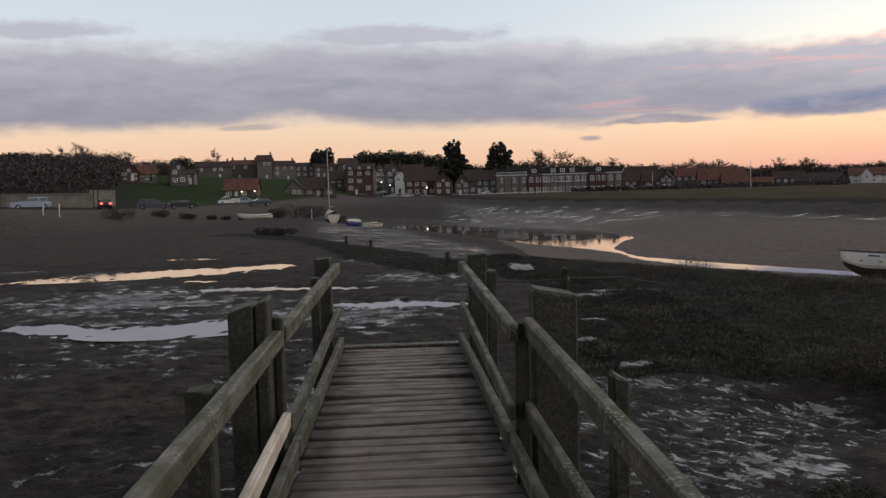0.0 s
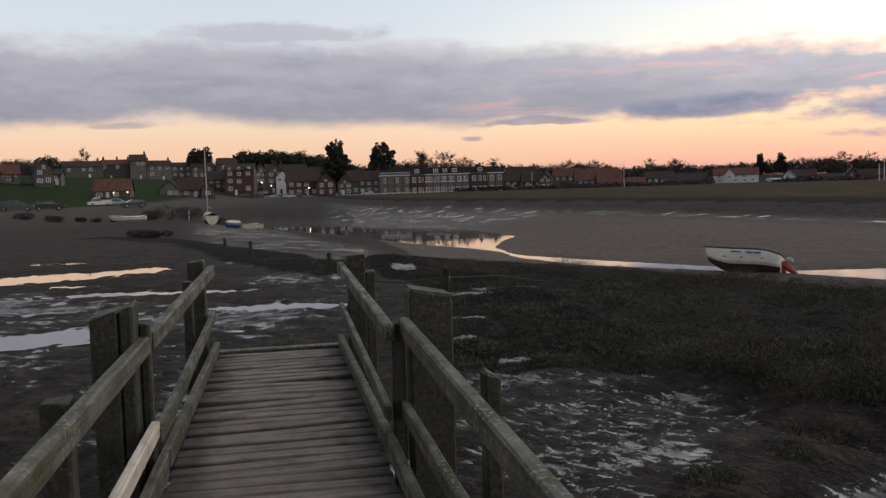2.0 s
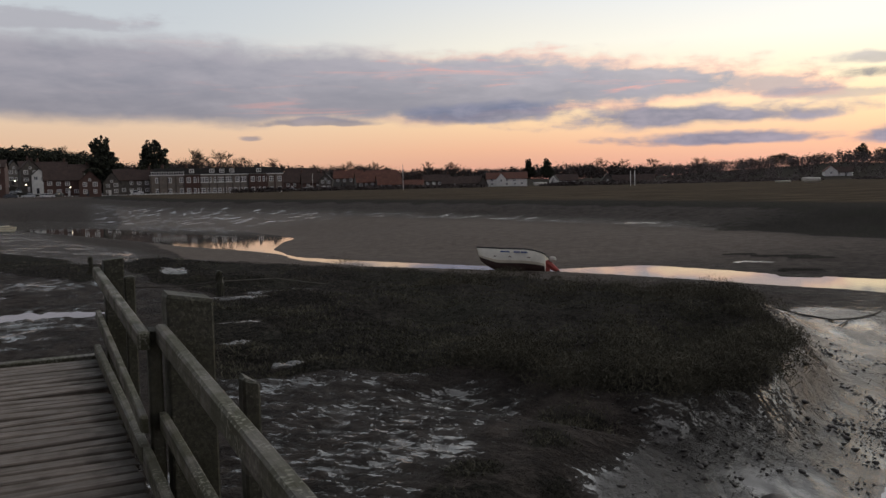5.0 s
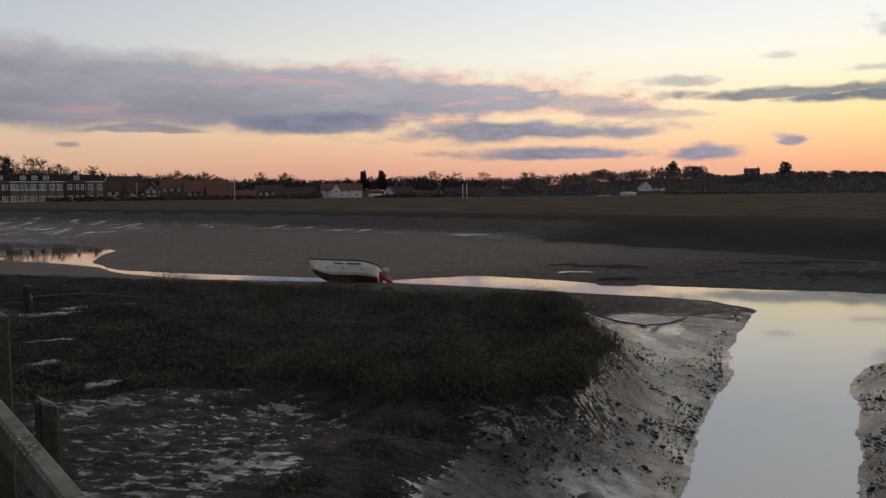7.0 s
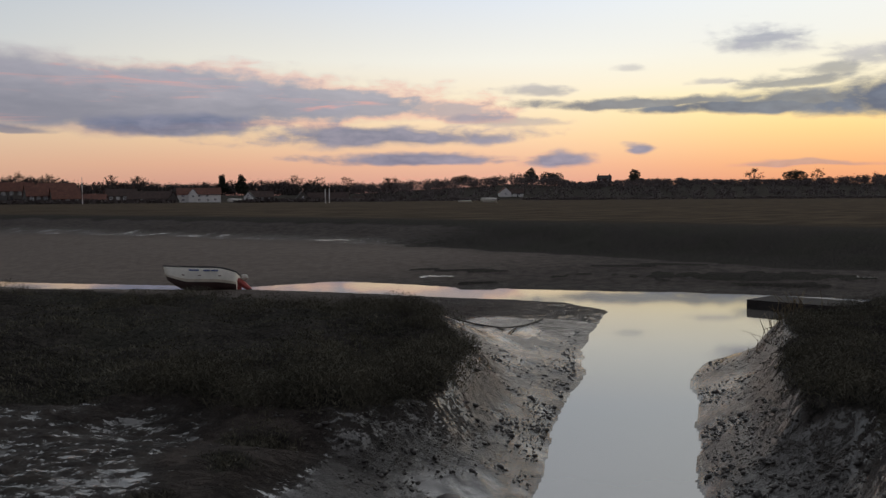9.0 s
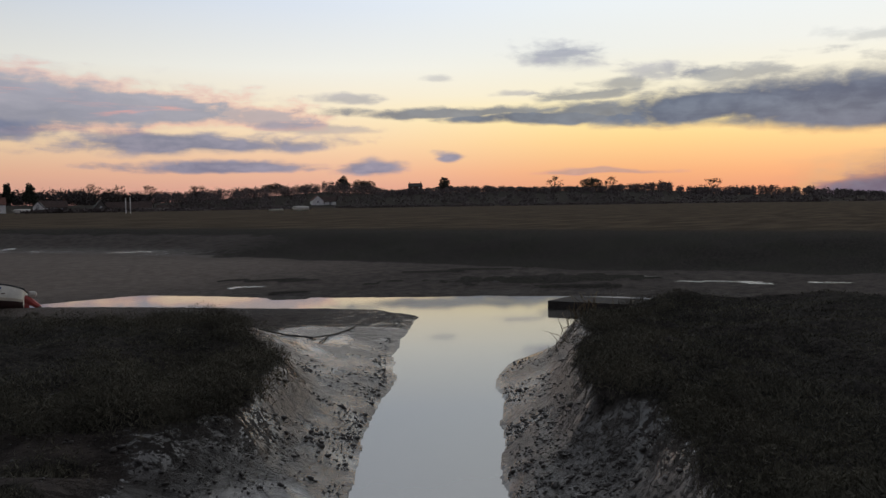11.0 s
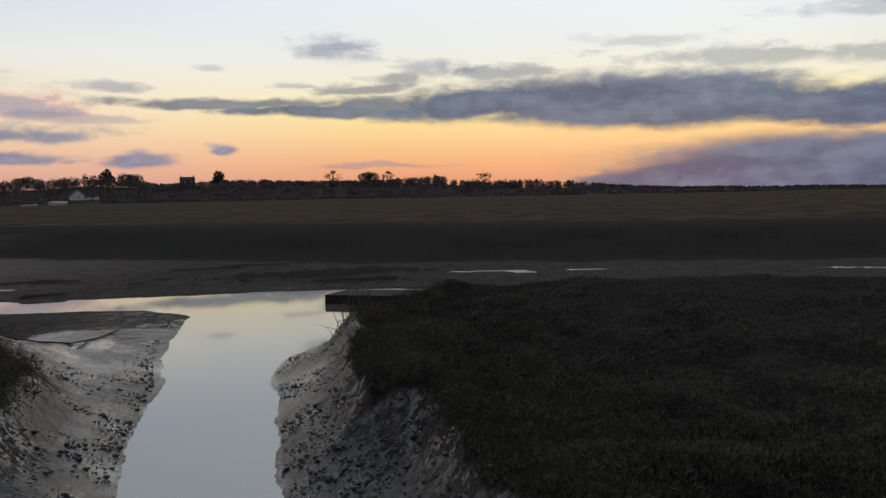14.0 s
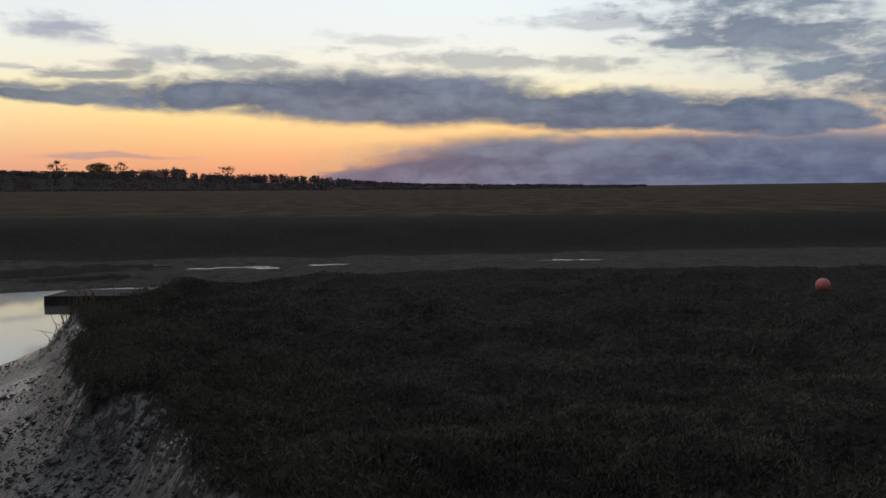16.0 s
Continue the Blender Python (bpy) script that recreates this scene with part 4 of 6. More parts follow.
def house(azimuth, distance, wide, deep, eaves_z, ridge_z, front, wall, roof, cols, rows, chimneys=0, dormers=0, lamps=0, gable_front=0.0):
    """A village house; heights are given above the sea."""
    rng = HOUSE_RNG
    x, y = polar(azimuth, distance)
    eaves_z, ridge_z = eaves_z + SLOPE * y, ridge_z + SLOPE * y
    base = min(ground_z(x, y), eaves_z - 2.2)
    eaves, ridge = eaves_z - base, ridge_z - base
    along = "x" if front == "side" else "y"
    h = thing("house", pose(x, y, base, 0, 0, -azimuth + rng.uniform(-9, 9)), "%s village house under a %s" % (HOUSE_LABELS[wall.name], ROOF_LABELS[roof.name]), "house", "village houses")
    part("wall", prism(bmesh.new(), wide, deep, -2.5, eaves, ridge, along), wall, h)
    top = part("roof", slopes(wide, deep, eaves, ridge, along), roof, h)
    storey = min(2.7, eaves / max(rows, 1))
    for r in range(rows):
        for c in range(cols):
            if rng.random() < 0.12:
                continue
            wx = wide * ((c + 0.5) / cols - 0.5) * 0.92
            high = min(1.5, storey * 0.58) * rng.uniform(0.85, 1.1)
            window_at(h, wx, -deep / 2 - 0.01, eaves - (r + 1) * storey + storey * 0.35 + rng.uniform(-0.1, 0.1), min(1.45, wide / cols * 0.6) * rng.uniform(0.85, 1.15), high)
    if front == "gable" and ridge - eaves > 1.4 and rows > 1:
        window_at(h, 0, -deep / 2 - 0.01, eaves + 0.15, 0.9, 0.95)
    door_x = wide * rng.choice((-0.12, 0.15))
    part("door", boxed(door_x - 0.45, door_x + 0.45, -deep / 2 - 0.06, -deep / 2 + 0.02, 0.02, 2.0, bevel=0.02), rng.choice((FRAME, DARK_PAINT)), h)
    for c in range(chimneys):
        cx = wide * (0.46 if along == "x" else 0.0) * (1, -1, 0.1)[c % 3] * 0.92
        cy = 0.0 if along == "x" else deep * 0.3
        bm = boxed(cx - 0.4, cx + 0.4, cy - 0.3, cy + 0.3, ridge - 0.5, ridge + 1.2, bevel=0.03)
        block(bm, cx - 0.47, cx + 0.47, cy - 0.37, cy + 0.37, ridge + 1.2, ridge + 1.35)
        for k in (-0.2, 0.2):
            tube(bm, [(cx + k, cy, ridge + 1.3), (cx + k, cy, ridge + 1.75)], [0.13, 0.11], 8)
        part("chimney", bm, BRICK, top)
    for c in range(dormers):
        dx = wide * ((c + 0.5) / dormers - 0.5)
        y0 = -deep / 2 + 0.6
        z0 = eaves + 0.5
        d = part("dormer", boxed(dx - 0.65, dx + 0.65, y0, 0.0, z0 - 0.6, z0 + 1.15, bevel=0.03), roof, h)
        window_at(h, dx, y0 - 0.02, z0 - 0.05, 1.0, 1.0)
    for c in range(lamps):
        lx = wide * (0.05, 0.44)[c]
        bm = bmesh.new()
        bmesh.ops.create_uvsphere(bm, u_segments=10, v_segments=6, radius=0.16)
        bmesh.ops.translate(bm, verts=bm.verts, vec=(lx, -deep / 2 - 0.22, eaves - 0.35))
        part("lamp", bm, LAMP_WARM, h, "lit warm wall lamp")
    if gable_front:
        gx = wide * (gable_front - 0.5)
        bm = bmesh.new()
        prism(bm, 4.4, 1.6, 0, eaves, eaves + 2.6, "y")
        bmesh.ops.translate(bm, verts=bm.verts, vec=(gx, -deep / 2 - 0.3, 0))
        bay = part("gable_bay", bm, wall, h)
        window_at(h, gx, -deep / 2 - 1.12, eaves - 1.3, 1.1, 1.1)
        r2 = slopes(4.4, 1.6, eaves, eaves + 2.6, "y", 0.2, 0.15)
        bmesh.ops.translate(r2, verts=r2.verts, vec=(gx, -deep / 2 - 0.3, 0))
        part("roof", r2, roof, h)
    return h


house(-20.14, 285, 6.2, 11, 11.3, 14.2, 'gable', BRICK, TILE, 2, 2, chimneys=1)
house(-19.10, 291, 5.7, 10, 10.8, 13.9, 'side', RENDER, TILE, 3, 2, chimneys=1)
house(-17.25, 285, 4.9, 11, 12.1, 14.8, 'gable', FLINT, SLATE, 2, 2)
house(-16.46, 290, 3.5, 8, 10.5, 12.2, 'side', FLINT, SLATE, 1, 1)
house(-15.01, 420, 16.4, 10, 17.1, 19.8, 'side', FLINT, TILE_DARK, 5, 1, chimneys=1)
house(-13.02, 429, 13.0, 10, 18.2, 20.6, 'side', FLINT, TILE, 4, 1, chimneys=3)
house(-11.71, 423, 7.0, 11, 19.4, 22.6, 'side', RENDER, TILE_DARK, 3, 1, chimneys=1)
house(-10.52, 429, 11.3, 10, 17.3, 19.9, 'side', RENDER, TILE_DARK, 3, 2, chimneys=2)
house(-9.14, 432, 10.1, 10, 16.8, 18.9, 'side', FLINT, SLATE, 3, 2, chimneys=1)
house(-7.82, 426, 10.3, 10, 16.2, 18.4, 'side', BRICK, TILE_DARK, 3, 2, chimneys=1)
house(-13.20, 248, 9.1, 10, 4.7, 7.9, 'side', BRICK, TILE, 4, 1, lamps=2)
house(-9.77, 278, 5.9, 8, 4.8, 7.7, 'gable', RENDER, SLATE, 3, 1)
house(-8.54, 282, 7.1, 10, 4.6, 8.5, 'side', RENDER, TILE_DARK, 2, 1)
house(-7.54, 276, 4.2, 7, 4.3, 6.8, 'gable', FLINT, TILE_DARK, 1, 1)
house(-6.26, 375, 7.4, 10, 15.6, 18.3, 'side', BRICK, TILE_DARK, 2, 1, chimneys=1)
house(-5.38, 322, 10.4, 11, 11.4, 13.9, 'side', BRICK, TILE_DARK, 3, 3, dormers=3)
house(-4.14, 382, 4.8, 11, 12.2, 15.7, 'gable', RENDER, SLATE, 2, 2)
house(-3.42, 393, 5.4, 10, 12.8, 15.7, 'side', FLINT, TILE_DARK, 2, 2, chimneys=1)
house(-2.65, 360, 5.3, 10, 9.3, 11.7, 'gable', WHITE, SLATE, 2, 1)
house(-1.40, 333, 12.4, 12, 6.9, 11.1, 'side', BRICK, TILE_DARK, 4, 2)
house(0.14, 327, 7.2, 12, 6.3, 10.0, 'gable', BRICK, TILE_DARK, 2, 2)
house(1.40, 339, 6.0, 11, 5.8, 9.6, 'gable', FLINT, SLATE, 2, 2)
house(2.83, 354, 12.2, 11, 6.8, 10.8, 'side', FLINT, TILE_DARK, 4, 2, chimneys=1)
house(12.71, 393, 9.5, 11, 5.0, 9.4, 'side', BRICK, TILE_DARK, 3, 1, chimneys=1)
house(13.98, 375, 9.2, 11, 4.5, 8.7, 'side', BRICK, TILE_DARK, 2, 1, chimneys=1)
house(14.92, 372, 5.5, 8, 5.6, 8.4, 'gable', FLINT, SLATE, 2, 2, chimneys=1)
house(15.57, 374, 3.5, 7, 2.3, 4.6, 'side', FLINT, SLATE, 1, 1)
house(17.66, 382, 11.1, 11, 4.4, 8.9, 'side', FLINT, TILE, 4, 1)
house(19.07, 375, 10.6, 11, 3.2, 7.6, 'side', FLINT, TILE, 3, 1)
house(20.75, 378, 8.9, 10, 2.4, 5.0, 'side', BRICK, TILE, 2, 1, chimneys=1)
house(24.04, 398, 17.9, 11, 3.0, 6.2, 'side', FLINT, TILE_DARK, 5, 1)
house(25.43, 393, 4.5, 8, 2.4, 5.9, 'gable', FLINT, TILE_DARK, 1, 1)
house(27.03, 405, 19.0, 10, 4.9, 7.8, 'side', WHITE, TILE, 5, 2, chimneys=1,gable_front=0.36)
house(33.66, 465, 6.5, 10, 2.8, 6.8, 'gable', FLINT, SLATE, 1, 2)
house(35.39, 471, 22.5, 11, 2.2, 5.9, 'side', RENDER, TILE_DARK, 7, 1)
house(37.70, 480, 10.5, 10, 0.9, 4.1, 'side', BRICK, TILE_DARK, 3, 1)
house(47.24, 546, 7.2, 10, 6.0, 9.0, 'gable', WHITE, TILE, 1, 1)
house(47.98, 549, 9.9, 10, 5.2, 8.2, 'side', WHITE, TILE_DARK, 2, 1)
house(53.84, 845, 13.0, 12, 20.2, 23.4, 'side', BRICK, SLATE, 2, 1, chimneys=2)
house(53.10, 728, 9.4, 10, 10.2, 12.1, 'side', RENDER, SLATE, 2, 1)
house(52.46, 676, 6.6, 10, 4.9, 6.6, 'side', RENDER, SLATE, 1, 1)

house(-3.25, 362, 7.0, 9, 11.6, 15.2, 'gable', FLINT, TILE_DARK, 2, 2, chimneys=1)
house(-2.0, 392, 12.0, 10, 12.2, 15.4, 'side', FLINT, TILE_DARK, 4, 1, chimneys=2)
house(-0.6, 398, 10.0, 10, 11.4, 14.4, 'side', BRICK, TILE_DARK, 3, 1, chimneys=1)
house(-6.9, 330, 8.0, 10, 8.2, 11.6, 'side', BRICK, TILE_DARK, 3, 2, chimneys=1)
house(2.2, 388, 9.0, 10, 8.4, 11.8, 'side', FLINT, TILE_DARK, 3, 1, chimneys=1)
house(13.3, 430, 15.0, 10, 8.2, 12.2, 'side', BRICK, TILE_DARK, 5, 1, chimneys=2)
house(16.4, 425, 14.0, 10, 6.8, 10.6, 'side', FLINT, TILE, 4, 1, chimneys=1)
house(18.6, 430, 16.0, 10, 6.6, 10.4, 'side', BRICK, TILE, 5, 1)
house(22.3, 420, 13.0, 10, 4.4, 7.6, 'side', FLINT, TILE_DARK, 4, 1, chimneys=1)
house(31.0, 470, 12.0, 10, 3.6, 6.8, 'side', FLINT, TILE_DARK, 3, 1, chimneys=1)
house(30.2, 440, 4.4, 7, 3.8, 6.2, 'gable', WHITE, SLATE, 1, 2)


def build_hotel():
    """The long three-storey hotel on the quay."""
    az0, d, base = 7.90, 350, 3.95
    h = thing("hotel", pose(*polar(az0, d), base, 0, 0, -az0 + 1.5), "long brick and stone quayside hotel with mansard roof", "hotel")
    W = 51.0
    # body bays: from, to, depth forward, wall
    for x0, x1, fwd, mat in ((-25.5, -12.6, 0.0, SANDSTONE), (-12.6, -6.8, 0.8, BRICK), (-6.8, 11.6, 0.0, SANDSTONE), (11.6, 18.4, 0.8, BRICK), (18.4, 25.0, 0.4, SANDSTONE)):
        part("wall", boxed(x0 + 0.002, x1 - 0.002, -6 - fwd, 6, -2.5, 8.0), mat, h)
        part("cornice", boxed(x0 - 0.1, x1 + 0.1, -6.25 - fwd, -5.6 - fwd, 8.0, 8.35, bevel=0.04), FRAME if mat is SANDSTONE else RENDER, h)
        n = max(2, round((x1 - x0) / 3.2)) if mat is SANDSTONE else 2
        for k in range(n + 1):
            x = x0 + 0.3 + (x1 - x0 - 0.6) * k / n
            part("pilaster", boxed(x - 0.26, x + 0.26, -6.14 - fwd, -5.9 - fwd, -1.5, 7.99, bevel=0.02), BRICK, h)
    bm = bmesh.new()
    low = [(-25.6, -6.2), (25.1, -6.2), (25.1, 6.2), (-25.6, 6.2)]
    for z0, z1, inset in ((8.1, 10.9, 1.7),):
        a = [bm.verts.new((x, y, z0)) for x, y in low]
        b = [bm.verts.new((x - math.copysign(inset, x), y - math.copysign(inset, y), z1)) for x, y in low]
        for k in range(4):
            bm.faces.new((a[k], a[(k + 1) % 4], b[(k + 1) % 4], b[k]))
        bm.faces.new(b)
        bm.faces.new(a[::-1])
    roof = part("roof", bm, MANSARD, h)
    part("band", boxed(-25.6, 25.1, -6.06, -5.9, 4.0, 4.35), RENDER, h)
    # storeys of windows
    for x0, n, gap, fwd, zs in ((-24.0, 3, 4.4, 0.0, (0.9, 5.1)), (-11.8, 3, 2.1, 0.8, (0.9, 5.1)), (12.4, 3, 2.3, 0.8, (0.9, 5.1)), (19.4, 2, 3.2, 0.4, (0.9, 5.1))):
        for k in range(n):
            for z in zs:
                window_at(h, x0 + gap * k + gap * 0.3, -6.02 - fwd, z, 1.55, 2.1)
    for k in range(9):
        window_at(h, -5.6 + k * 2.0, -6.02, 0.9, 1.35, 2.1)
    for x, wide in ((-4.6, 4.2), (1.9, 7.4), (8.6, 4.4)):
        for k in range(int(wide // 1.4)):
            window_at(h, x - wide / 2 + 0.7 + k * 1.4, -6.02, 5.2, 1.38, 2.0)
        part("sill", boxed(x - wide / 2, x + wide / 2, -6.2, -5.98, 5.02, 5.18), FRAME, h)
    for x in (-10.0, -2.4, 1.4, 5.2, 15.6):
        d2 = part("dormer", boxed(x - 1.2, x + 1.2, -5.7, -2.0, 8.3, 10.9, bevel=0.04), SLATE, h)
        window_at(h, x, -5.72, 8.9, 1.9, 1.5)
    for x in (-21, -12, 0, 9, 16, 22):
        part("chimney", boxed(x - 0.5, x + 0.5, 1.0, 2.2, 10.6, 12.6, bevel=0.05), BRICK, roof)
    # balustrade over the left wing
    for k in range(14):
        part("baluster", boxed(-24.9 + k * 0.9, -24.7 + k * 0.9, -6.15, -5.95, 8.35, 9.3), FRAME, h)
    part("balustrade_rail", boxed(-25.2, -12.7, -6.2, -5.9, 9.3, 9.45, bevel=0.02), FRAME, h)
    return h


build_hotel()


def build_fence(azimuth, distance, length, n, high, z, mat, label, turn=0.0):
    f = thing("fence", pose(*polar(azimuth, distance), z, 0, 0, -azimuth + turn), label, "fence")
    me = mesh_of(boxed(-0.11, 0.11, -0.11, 0.11, -1.0, high, bevel=0.02), "post", mat)
    for k in range(n):
        shared("post", me, f, pose(-length / 2 + length * k / (n - 1), 0, 0))
    for zz in (high * 0.5, high * 0.86):
        part("rail", boxed(-length / 2, length / 2, -0.05, 0.05, zz - 0.06, zz + 0.06), mat, f)


build_fence(0.6, 322, 60, 26, 1.25, 3.75, FRAME, "white posts and rails along the quay edge")
build_fence(5.6, 338, 28, 22, 1.5, 3.85, FRAME, "pale terrace fence before the hotel")


def build_walls():
    for a0, a1, d, z1, label in ((-27.5, -22.4, 150, 4.3, "long grey flint garden wall below the wood"), (-22.6, -21.1, 170, 4.9, "pale garden wall climbing the bank")):
        x0, y0 = polar(a0, d)
        x1, y1 = polar(a1, d * 1.05)
        z1 += SLOPE * y0
        length = math.hypot(x1 - x0, y1 - y0)
        m = pose((x0 + x1) / 2, (y0 + y1) / 2, 0, 0, 0, math.degrees(math.atan2(y1 - y0, x1 - x0)))
        bm = boxed(-length / 2, length / 2, -0.25, 0.25, 0.5, z1, bevel=0.03)
        block(bm, -length / 2 - 0.1, length / 2 + 0.1, -0.34, 0.34, z1, z1 + 0.18, bevel=0.03)
        single("garden_wall", bm, GARDEN_WALL, m, label, "wall")
    x0, y0 = polar(-3.4, 306)
    bm = boxed(-24, 34, -0.6, 6.0, 0.5, 3.62, bevel=0.05)
    block(bm, -24.2, 34.2, -0.75, 0.5, 3.62, 3.85, bevel=0.05)
    single("quay", bm, QUAY_WALL, pose(x0 + 6, y0 + 6, 0, 0, 0, 4), "dark stone quay wall at the head of the creek", "quay")


build_walls()


# ---- parked cars ----
def car_paint(name, color):
    m, n = material(name)
    finish(n, n.mix(n.step(n.noise(n.co, 3.0, 4.0), 0.3, 0.7), color, tuple(c * 0.8 for c in color)), 0.3, Metallic=0.3)
    return m


PAINTS = {k: car_paint("car_" + k, c) for k, c in (("white", (0.62, 0.62, 0.62)), ("silver", (0.38, 0.40, 0.43)), ("blue", (0.30, 0.34, 0.42)), ("grey", (0.09, 0.095, 0.105)), ("black", (0.02, 0.02, 0.024)), ("navy", (0.025, 0.03, 0.05)))}
TYRE = plain("tyre_rubber", (0.018, 0.018, 0.018), 0.85, 0.2)
HUB = plain("hub_metal", (0.35, 0.35, 0.36), 0.4, 0.15, metal=0.8)
LENS = plain("lamp_lens", (0.5, 0.5, 0.5), 0.15, 0.1)
LENS_RED = plain("red_lens", (0.25, 0.01, 0.01), 0.2, 0.1)


def profile_body(points, half, tuck):
    """A shell swept across a side profile, narrowed by tuck at the top."""
    bm = bmesh.new()
    rows = []
    zs = [z for _, z in points]
    for y, k in ((-half, 1), (-half * 0.96, 0.0), (half * 0.96, 0.0), (half, 1)):
        rows.append([bm.verts.new((x * (0.985 if k else 1), y * (1 - tuck * (z - min(zs)) / (max(zs) - min(zs))), z - (0.03 if k and z > 0.5 else 0))) for x, z in points])
    n = len(points)
    for a, b in zip(rows, rows[1:]):
        for k in range(n):
            bm.faces.new((a[k], a[(k + 1) % n], b[(k + 1) % n], b[k]))
    bm.faces.new(rows[0][::-1])
    bm.faces.new(rows[-1])
    bmesh.ops.recalc_face_normals(bm, faces=bm.faces)
    return bm


def car(azimuth, distance, paint, turn, kind="hatch", lit=False):
    names = {"white": "white", "silver": "silver", "blue": "silver-blue", "grey": "dark grey", "black": "black", "navy": "navy"}
    shape = {"hatch": "hatchback", "estate": "estate car", "van": "pickup van"}[kind]
    x, y = polar(azimuth, distance)
    c = thing("car", pose(x, y, ground_z(x, y), 0, 0, -azimuth + turn), "parked %s %s facing across the shore" % (names[paint], shape), "car", "parked cars")
    length = 4.3 if kind == "hatch" else 4.7
    e = length / 2
    body = part("body", profile_body([(-e, 0.32), (-e, 0.72), (-e + 0.12, 0.86), (-e + 1.2, 0.95), (e - 0.5, 0.98), (e - 0.04, 0.9), (e, 0.5), (e - 0.05, 0.30), (-e + 0.1, 0.26)], 0.87, 0.05), PAINTS[paint], c)
    if kind == "estate":
        roofline = [(-e + 1.15, 0.93), (-e + 1.95, 1.43), (-e + 2.3, 1.48), (e - 0.45, 1.46), (e - 0.12, 0.97)]
    elif kind == "van":
        roofline = [(-e + 0.7, 0.93), (-e + 1.2, 1.65), (-e + 1.5, 1.75), (-e + 2.5, 1.75), (-e + 2.6, 0.97)]
    else:
        roofline = [(-e + 1.05, 0.93), (-e + 1.75, 1.40), (-e + 2.1, 1.46), (e - 0.9, 1.43), (e - 0.28, 0.97)]
    part("glazing", profile_body(roofline, 0.80, 0.14), GLASS, c, "dark car glass")
    (a, za), (b, zb), (f, zf) = roofline[1], roofline[2], roofline[3]
    part("roof", profile_body([(a, za - 0.02), (b, zb + 0.03), (f, zf + 0.03), (f + 0.02, zf - 0.06), (a + 0.1, za - 0.06)], 0.735, 0.02), PAINTS[paint], c)
    for px in (roofline[2][0] + 0.9, roofline[3][0] - 0.1):
        if kind != "van":
            part("pillar", boxed(px - 0.05, px + 0.05, -0.79, 0.79, 0.95, 1.42), PAINTS[paint], c)
    for wx in (-e + 0.85, e - 0.85):
        for wy in (-0.80, 0.80):
            bm = bmesh.new()
            tube(bm, [(wx, wy - 0.1, 0.31), (wx, wy - 0.07, 0.31), (wx, wy + 0.07, 0.31), (wx, wy + 0.1, 0.31)], [0.27, 0.31, 0.31, 0.27], 14)
            wheel = part("wheel", bm, TYRE, c)
            part("hub", tube(bmesh.new(), [(wx, wy - 0.112, 0.31), (wx, wy + 0.112, 0.31)], [0.17, 0.17], 10), HUB, wheel)
    for wy in (-0.62, 0.62):
        part("headlight", boxed(-e - 0.015, -e + 0.2, wy - 0.2, wy + 0.2, 0.62, 0.77, bevel=0.02), LENS, c)
        part("tail_light", boxed(e - 0.12, e + 0.015, wy - 0.16, wy + 0.16, 0.7, 0.92, bevel=0.02), LAMP_RED if lit else LENS_RED, c)
    if kind == "van":
        part("load_bed", boxed(-e + 2.65, e - 0.1, -0.85, 0.85, 0.9, 1.25, bevel=0.03), PAINTS[paint], c)
    return c


for spec in ((-25.86, 118, "blue", 4, "estate"), (-18.79, 134, "grey", 176, "estate"), (-17.0, 136, "black", 184, "hatch"), (-14.1, 190, "white", 8, "van"), (-13.05, 192, "silver", 170, "hatch"), (-12.1, 160, "navy", 12, "hatch"),
             (-5.3, 306, "black", 10, "hatch"), (-4.3, 310, "grey", 170, "hatch"), (-3.35, 312, "silver", 5, "hatch"), (-2.3, 311, "white", 180, "estate"), (-1.75, 322, "black", 20, "hatch"), (1.1, 336, "silver", 0, "hatch"), (2.9, 335, "white", 0, "van"),
             (12.55, 352, "white", 0, "hatch"), (13.65, 354, "white", 180, "estate"),
             (-4.55, 334, "silver", 75, "hatch"), (-4.2, 342, "grey", 75, "hatch"), (-4.6, 350, "black", 80, "hatch"), (-3.9, 352, "silver", 75, "estate"), (-4.5, 364, "white", 80, "hatch"), (-3.75, 366, "navy", 75, "hatch"), (-4.35, 380, "grey", 80, "hatch")):
    car(*spec)
car(-21.7, 138, "black", -84, "hatch", True)


def street_lamp(azimuth, distance, high):
    x, y = polar(azimuth, distance)
    s = thing("street_lamp", pose(x, y, ground_z(x, y)), "slim dark street lamp with a lit warm head", "street lamp", "street lamps")
    part("pole", tube(bmesh.new(), [(0, 0, -0.4), (0, 0, high), (0.1, -0.5, high + 0.15)], [0.09, 0.06, 0.05], 8), DARK_PAINT, s)
    bm = bmesh.new()
    bmesh.ops.create_uvsphere(bm, u_segments=10, v_segments=6, radius=0.24)
    bmesh.ops.translate(bm, verts=bm.verts, vec=(0.1, -0.62, high + 0.08))
    part("lantern", bm, LAMP_WARM, s)


street_lamp(-3.45, 330, 4.4)
street_lamp(-4.05, 352, 4.5)
street_lamp(-1.0, 318, 3.2)


def pole(azimuth, distance, high, thick, mat, label):
    x, y = polar(azimuth, distance)
    single("pole", tube(bmesh.new(), [(0, 0, -0.5), (0, 0, high * 0.6), (0.02, 0, high)], [thick, thick * 0.9, thick * 0.6], 8), mat, pose(x, y, ground_z(x, y)), label, "pole")


